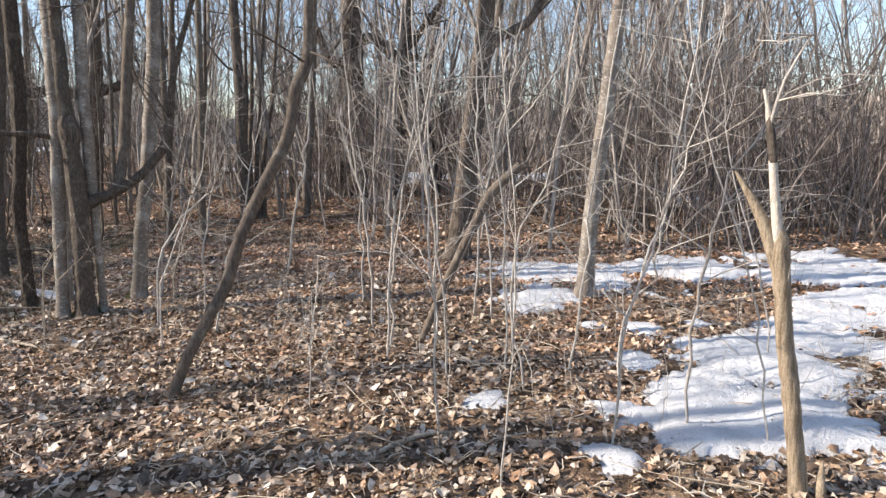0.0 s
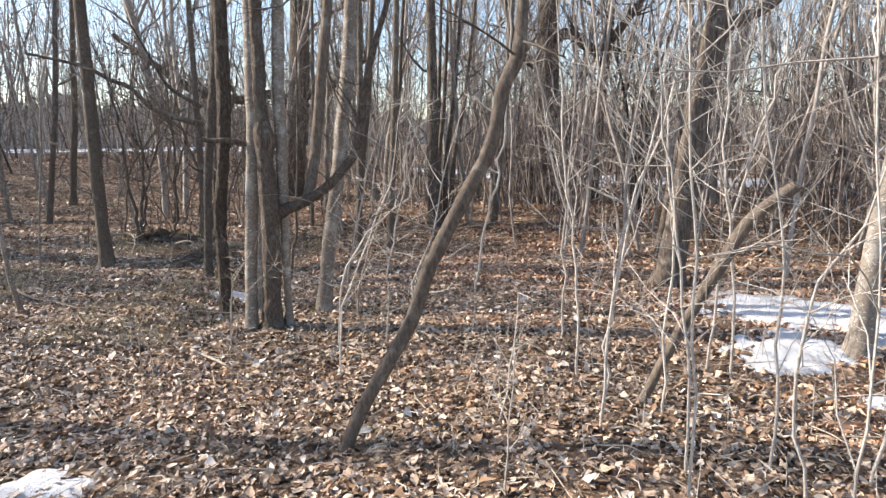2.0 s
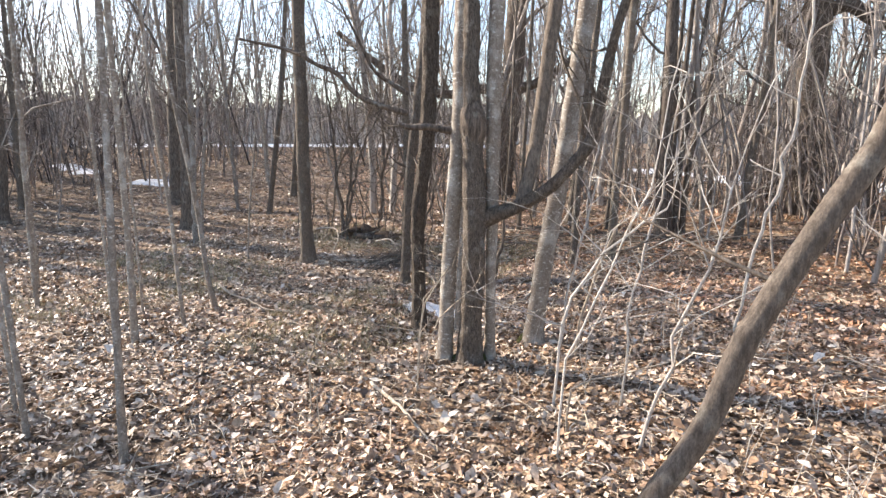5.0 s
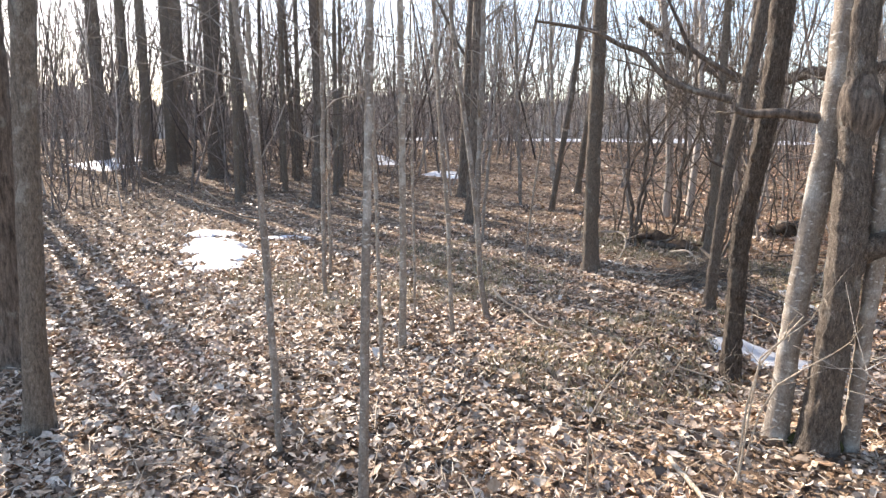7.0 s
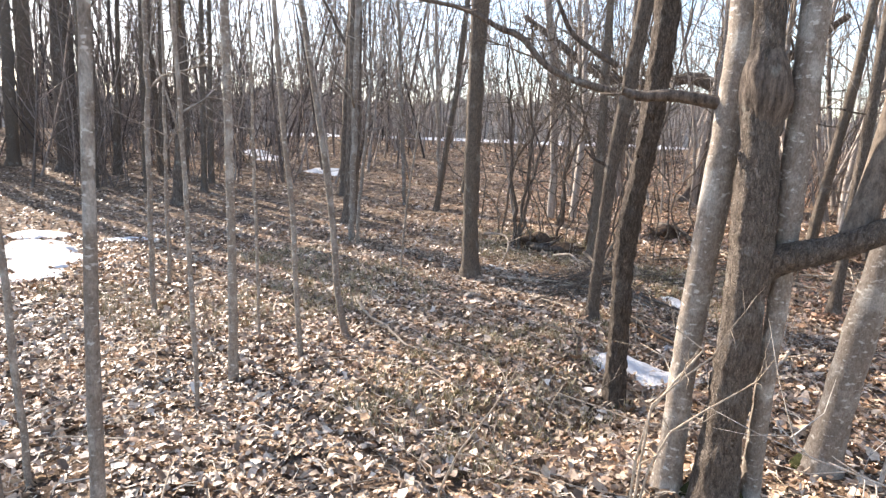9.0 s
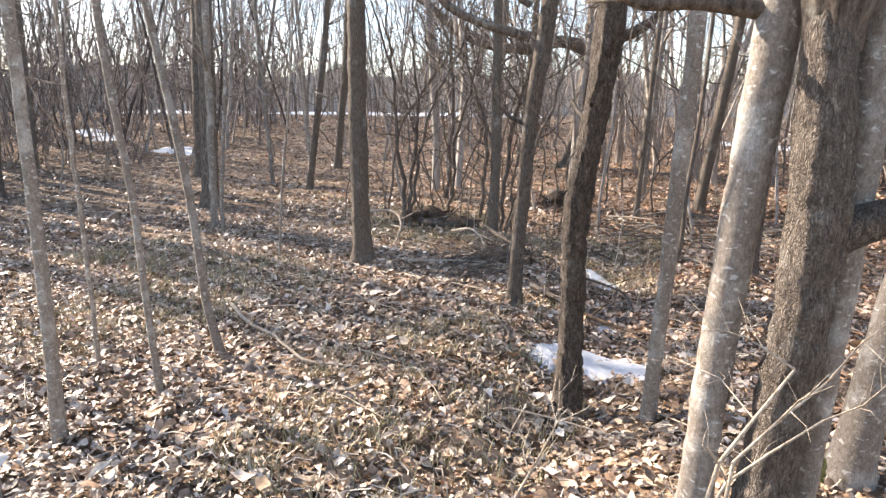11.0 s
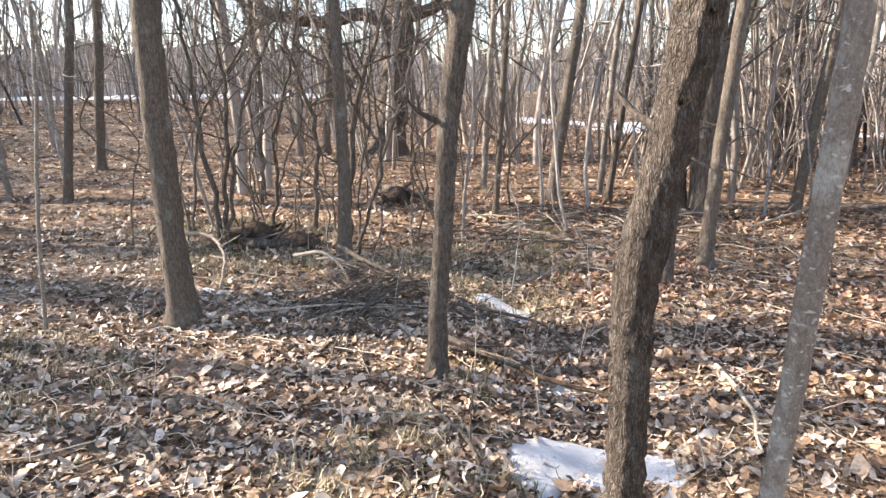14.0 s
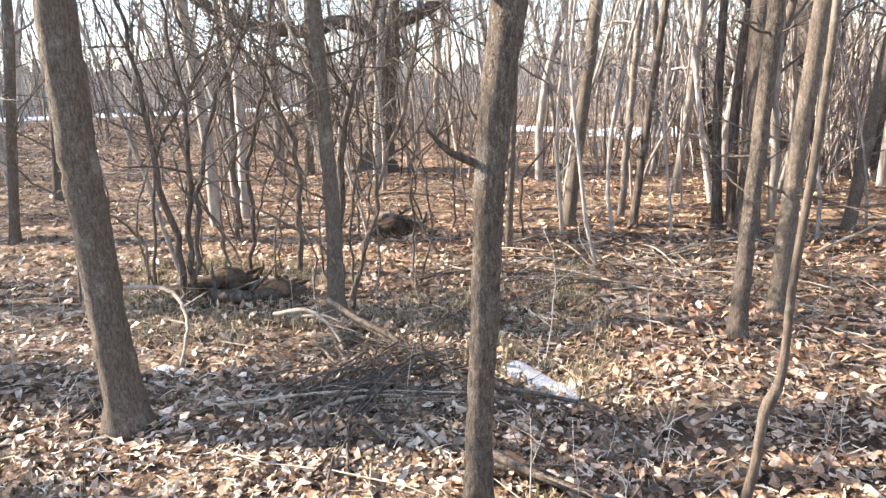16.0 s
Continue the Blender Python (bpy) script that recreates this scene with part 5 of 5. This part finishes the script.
def treeline(label, radius, low, high, seed):
    """The far edge of the woods, beyond all single trees: a ring with an uneven, twiggy top."""
    a = np.linspace(0, 2 * math.pi, 2400, endpoint=False)
    top = low + (high - low) * (0.55 * field(np.cos(a) * 9 + seed, np.sin(a) * 9) + 0.3 * field(np.cos(a) * 40, np.sin(a) * 40, seed) + 0.35 * field(np.cos(a) * 260, np.sin(a) * 260, seed))
    x, y = -2 + radius * np.cos(a), 4 + radius * np.sin(a)
    z = land(x, y)
    v = np.concatenate([np.stack([x, y, z - 2], -1), np.stack([x, y, z + top], -1)])
    n = len(a)
    k = np.arange(n)
    return tagged(new("backdrop", mesh_of("backdrop", v, np.stack([k, (k + 1) % n, (k + 1) % n + n, k + n], -1), BARK_HAZED)), label, "backdrop", kind="structure")


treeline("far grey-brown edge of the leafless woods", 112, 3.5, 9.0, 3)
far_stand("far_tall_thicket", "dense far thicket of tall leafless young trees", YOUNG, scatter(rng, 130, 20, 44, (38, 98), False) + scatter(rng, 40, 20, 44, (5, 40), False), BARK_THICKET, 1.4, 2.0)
far_stand("distant_woods", "distant grey woods closing the view", THIN, scatter(rng, 330, 26, 60, (-70, 110)) + scatter(rng, 350, 26, 62, (10, 95)) + scatter(rng, 420, 55, 105, (-70, 110)), BARK_HAZED, 0.9, 1.6)
far_stand("far_twiggy_thicket", "dense brown thicket of thin twiggy young trees", THIN, scatter(rng, 420, 15, 42, (40, 97), False) + scatter(rng, 170, 11, 30, (-62, -8)), BARK_THICKET, 0.55, 1.25)

far_stand("western_thicket", "dense western thicket of leafless young trees", YOUNG, [(rng.uniform(-46, -27), rng.uniform(-4, 19)) for k in range(120)], BARK_THICKET, 0.9, 1.35)

# far snow between the trunks
far_snow = [(-27.5, 26.5, 2.6), (-25, 28.5, 2.1), (-22.5, 31, 2.7), (-19.5, 33, 2.0), (-17, 34.6, 2.5), (-13.5, 35.5, 1.8)]
snow_patch("far band of snow between the trunks", far_snow, 0.22, 0.6, 0.25, 1.0)
snow_patch("far band of snow between the trunks", [(1.0, 26.0, 2.1), (3.2, 25.0, 2.1), (5.2, 24.0, 2.1), (7.5, 22.5, 2.0), (-2.0, 27.0, 1.4), (9.5, 20.0, 1.6), (8.0, 12.5, 1.0), (2.6, 21.5, 1.2)], 0.1, 0.6, 0.2, 1.2)


# ---- leaf litter ----
def leaf_shape(seed, lobes=True):
    """A curled, crumpled dead leaf, 1 long: midrib and two lobed halves."""
    r = np.random.default_rng(seed)
    t = np.array([0, 0.3, 0.68, 1.0]) + np.append(0, np.append(r.normal(0, 0.05, 2), 0))
    w = np.array([0.05, 0.32, 0.27, 0.07]) if lobes else np.array([0.03, 0.24, 0.2, 0.03])
    bend, roll = r.uniform(-0.7, 0.9), r.uniform(0.1, 1.5)
    mid = np.stack([t - 0.5, r.normal(0, 0.04, 4), r.normal(0, 0.07, 4) + bend * (t - 0.5) ** 2], -1)
    side = []
    for s in (-1, 1):
        q = w * r.uniform(0.6, 1.35, 4)
        side.append(mid + np.stack([r.normal(0.04, 0.07, 4), s * q * math.cos(roll * 0.6), q * math.sin(roll) * r.uniform(-0.3, 1.3, 4)], -1))
    v = np.concatenate([side[0], mid, side[1]])
    f = [(o + k, o + k + 1, o + k + 5, o + k + 4) for o in (0, 4) for k in range(3)]
    return v, np.array(f)


def litter(name, label, shapes, x, y, size, lift, mat, tilt=0.45):
    n = len(x)
    rr = np.random.default_rng(n)
    which = rr.integers(0, len(shapes), n)
    base = np.stack([s[0] for s in shapes])[which]
    a, p, q = rr.uniform(0, 2 * math.pi, n), rr.normal(0, tilt, n), rr.normal(0, tilt, n)
    ca, sa, cp, sp, cq, sq = np.cos(a), np.sin(a), np.cos(p), np.sin(p), np.cos(q), np.sin(q)
    flip = rr.choice([-1, 1], n)
    X, Y, Z = base[..., 0], base[..., 1], base[..., 2] * flip[:, None]
    Y, Z = Y * cp[:, None] - Z * sp[:, None], Y * sp[:, None] + Z * cp[:, None]
    X, Z = X * cq[:, None] - Z * sq[:, None], X * sq[:, None] + Z * cq[:, None]
    X, Y = X * ca[:, None] - Y * sa[:, None], X * sa[:, None] + Y * ca[:, None]
    s = size[:, None]
    z = ground_z(x, y) + lift
    v = np.stack([X * s + x[:, None], Y * s + y[:, None], Z * s + z[:, None]], -1).reshape(-1, 3)
    f = (shapes[0][1][None] + (np.arange(n) * len(shapes[0][0]))[:, None, None]).reshape(-1, 4)
    return tagged(new(name, mesh_of(name, v, f, mat)), label, "leaves", kind="stuff")


def off_snow(x, y, keep=0.04):
    ok = np.ones(len(x), bool)
    for cover in SNOWS:
        ok &= (cover(x, y) < 0.06) | (RNG.random(len(x)) < keep)
    return ok


SHAPES = [leaf_shape(k, k % 3 > 0) for k in range(24)]
FLAT = [(s[0][[0, 1, 3, 8, 10, 11]], np.array([(0, 1, 4, 3), (1, 2, 5, 4)])) for s in SHAPES]


def near_walk(x, y):
    return np.min([np.hypot(x - ex, y - ey) for ex, ey in WALK], axis=0)


n = 190000
lx, ly = RNG.uniform(-7.5, 4.2, n), RNG.uniform(1.8, 10.5, n)
gap = near_walk(lx, ly)
ok = off_snow(lx, ly) & (RNG.random(n) < 0.35 + 1.1 * field(lx * 1.7, ly * 1.7, 8)) & (gap < 2.4 + 1.7 * RNG.random(n)) & ((lx < 0.8) | (ly < 5.5)) & (ly > np.where(lx < -0.2, np.minimum(2.6, 1.3 - 0.95 * (lx + 0.2)), 1.7))
lx, ly = lx[ok], ly[ok]
leaf_litter = litter("leaf_litter", "thick layer of dead oak leaves, brown and bleached", SHAPES, lx, ly, 0.018 + 0.048 * RNG.random(len(lx)) ** 1.9 + 0.03 * (RNG.random(len(lx)) < 0.05), RNG.uniform(0.0, 0.026, len(lx)), LEAF, 0.36)
n = 330000
d, a = 1.5 + 26 * RNG.random(n) ** 1.35, np.radians(RNG.uniform(-98, 110, n))
lx, ly = -2.2 - d * np.sin(a), 4.2 + d * np.cos(a)
gap = near_walk(lx, ly)
ok = off_snow(lx, ly) & (gap > 2.4 + 1.7 * RNG.random(n)) & (RNG.random(n) < 0.4 + field(lx * 1.7, ly * 1.7, 8)) & (RNG.random(n) < 0.45 + 0.5 * (gap < 7))
lx, ly, gap = lx[ok], ly[ok], gap[ok]
litter("far_leaf_litter", "dead leaves scattered through the woods", FLAT, lx, ly, (0.025 + 0.045 * RNG.random(len(lx)) ** 1.5) * (1 + 0.035 * gap), RNG.uniform(0.0, 0.03, len(lx)), LEAF)


def blades(name, label, x, y, height, mat):
    """Thin bent blades of grass in tufts."""
    n = len(x)
    a, b = RNG.uniform(0, 6.28, n), RNG.uniform(0.3, 1.3, n)
    z = ground_z(x, y)
    dx, dy = np.cos(a), np.sin(a)
    w = 0.0028
    v = np.zeros((n, 6, 3))
    for k, (t, q) in enumerate(((0, 1), (0.55, 0.8), (1, 0.15))):
        px, py, pz = x + dx * height * b * t**1.6 * 0.7, y + dy * height * b * t**1.6 * 0.7, z + height * t * (1 - 0.35 * b * t * 0.7)
        v[:, k * 2] = np.stack([px - dy * w * q, py + dx * w * q, pz], -1)
        v[:, k * 2 + 1] = np.stack([px + dy * w * q, py - dx * w * q, pz], -1)
    f = np.array([(0, 1, 3, 2), (2, 3, 5, 4)])[None] + (np.arange(n) * 6)[:, None, None]
    return tagged(new(name, mesh_of(name, v.reshape(-1, 3), f.reshape(-1, 4), mat)), label, "grass", kind="stuff")


n = 36000
tx, ty = np.repeat(RNG.uniform(-7.5, -2.6, n // 13), 13), np.repeat(RNG.uniform(5.5, 12.0, n // 13), 13)
ok = field(tx * 0.9, ty * 0.9, 4) > 0.48
tx, ty = tx[ok] + RNG.normal(0, 0.04, ok.sum()), ty[ok] + RNG.normal(0, 0.04, ok.sum())
blades("dry_grass", "sparse tufts of dry yellow-green grass among leaves", tx, ty, RNG.uniform(0.03, 0.09, len(tx)), GRASS)

# dead straw and leaf stalks lying over the leaves
n = 17000
sx, sy = RNG.uniform(-7.0, 3.5, n), RNG.uniform(2.0, 11.5, n)
ok = off_snow(sx, sy) & (near_walk(sx, sy) < 5.5)
sx, sy = sx[ok], sy[ok]
n = len(sx)
sa, sl = RNG.uniform(0, 6.28, n), RNG.uniform(0.02, 0.065, n)
straw = np.zeros((n, 6, 3))
for k, t in enumerate((-1, 0, 1)):
    px, py = sx + t * sl * np.cos(sa + 0.35 * t), sy + t * sl * np.sin(sa + 0.35 * t)
    pz, w = ground_z(px, py) + RNG.uniform(0.015, 0.045, n), 0.0022 * (1.2 - 0.5 * abs(t))
    straw[:, k * 2] = np.stack([px - w * np.sin(sa), py + w * np.cos(sa), pz], -1)
    straw[:, k * 2 + 1] = np.stack([px + w * np.sin(sa), py - w * np.cos(sa), pz + 0.002], -1)
faces = np.array([(0, 1, 3, 2), (2, 3, 5, 4)])[None] + (np.arange(n) * 6)[:, None, None]
tagged(new("dead_straw", mesh_of("dead_straw", straw.reshape(-1, 3), faces.reshape(-1, 4), STRAW)), "pale dead straw and leaf stalks over the litter", "straw", kind="stuff")

# fine twigs that lie among the leaves
rng = np.random.default_rng(21)
twig_pieces = []
for k in range(900):
    x, y, a, s = rng.uniform(-7.5, 4.0), rng.uniform(1.5, 12.5), rng.uniform(0, 6.28), rng.uniform(0.08, 0.3)
    px, py = x + np.array([-1, 0, 1]) * s * math.cos(a) + rng.normal(0, 0.02, 3), y + np.array([-1, 0, 1]) * s * math.sin(a) + rng.normal(0, 0.02, 3)
    twig_pieces.append(tube(np.stack([px, py, ground_z(px, py) + rng.uniform(0.015, 0.05, 3)], -1), np.array([1, 0.8, 0.4]) * rng.uniform(0.0018, 0.005), 4))
tagged(new("litter_twigs", mesh_of("litter_twigs", *join(twig_pieces), STICK_WOOD)), "fine pale twigs strewn over dead leaves", "twigs", kind="stuff")

# upright dead weed stalks
weed = []
for k in range(260):
    x, y = (rng.uniform(-1.5, 4.5), rng.uniform(2.6, 7.0)) if k < 170 else (rng.uniform(-7, -1), rng.uniform(4.5, 11))
    h = rng.uniform(0.15, 0.55)
    if np.hypot(WALK[:, 0] - x, WALK[:, 1] - y).min() > 1.3:
        weed += grow(rng, (x, y, float(ground_z(x, y)) - 0.02), (rng.normal(0, 0.2), rng.normal(0, 0.2), 1), h, 0.0028, 1, 4, 0.2, 0.18, 2)
tagged(new("dead_stalks", mesh_of("dead_stalks", *join(weed), BARK_PALE)), "thin dead stalks standing among the leaves", "weeds", kind="stuff")

# single leaves on top of the litter, near the walk
LEAVES = [mesh_of("leaf", s[0] * 0.066, s[1], LOOSE_LEAF) for s in SHAPES[:8]]
for k in range(300):
    x, y = rng.uniform(-4.6, 0.6), rng.uniform(2.6, 8.4)
    ob = new("leaf", LEAVES[k % 8])
    ob.location, ob.rotation_euler, q = (x, y, float(ground_z(x, y)) + 0.04), (rng.normal(0, 0.3), rng.normal(0, 0.3), rng.uniform(0, 6.28)), rng.uniform(0.8, 1.3)
    ob.scale = (q, q, q)
    ob.parent = leaf_litter
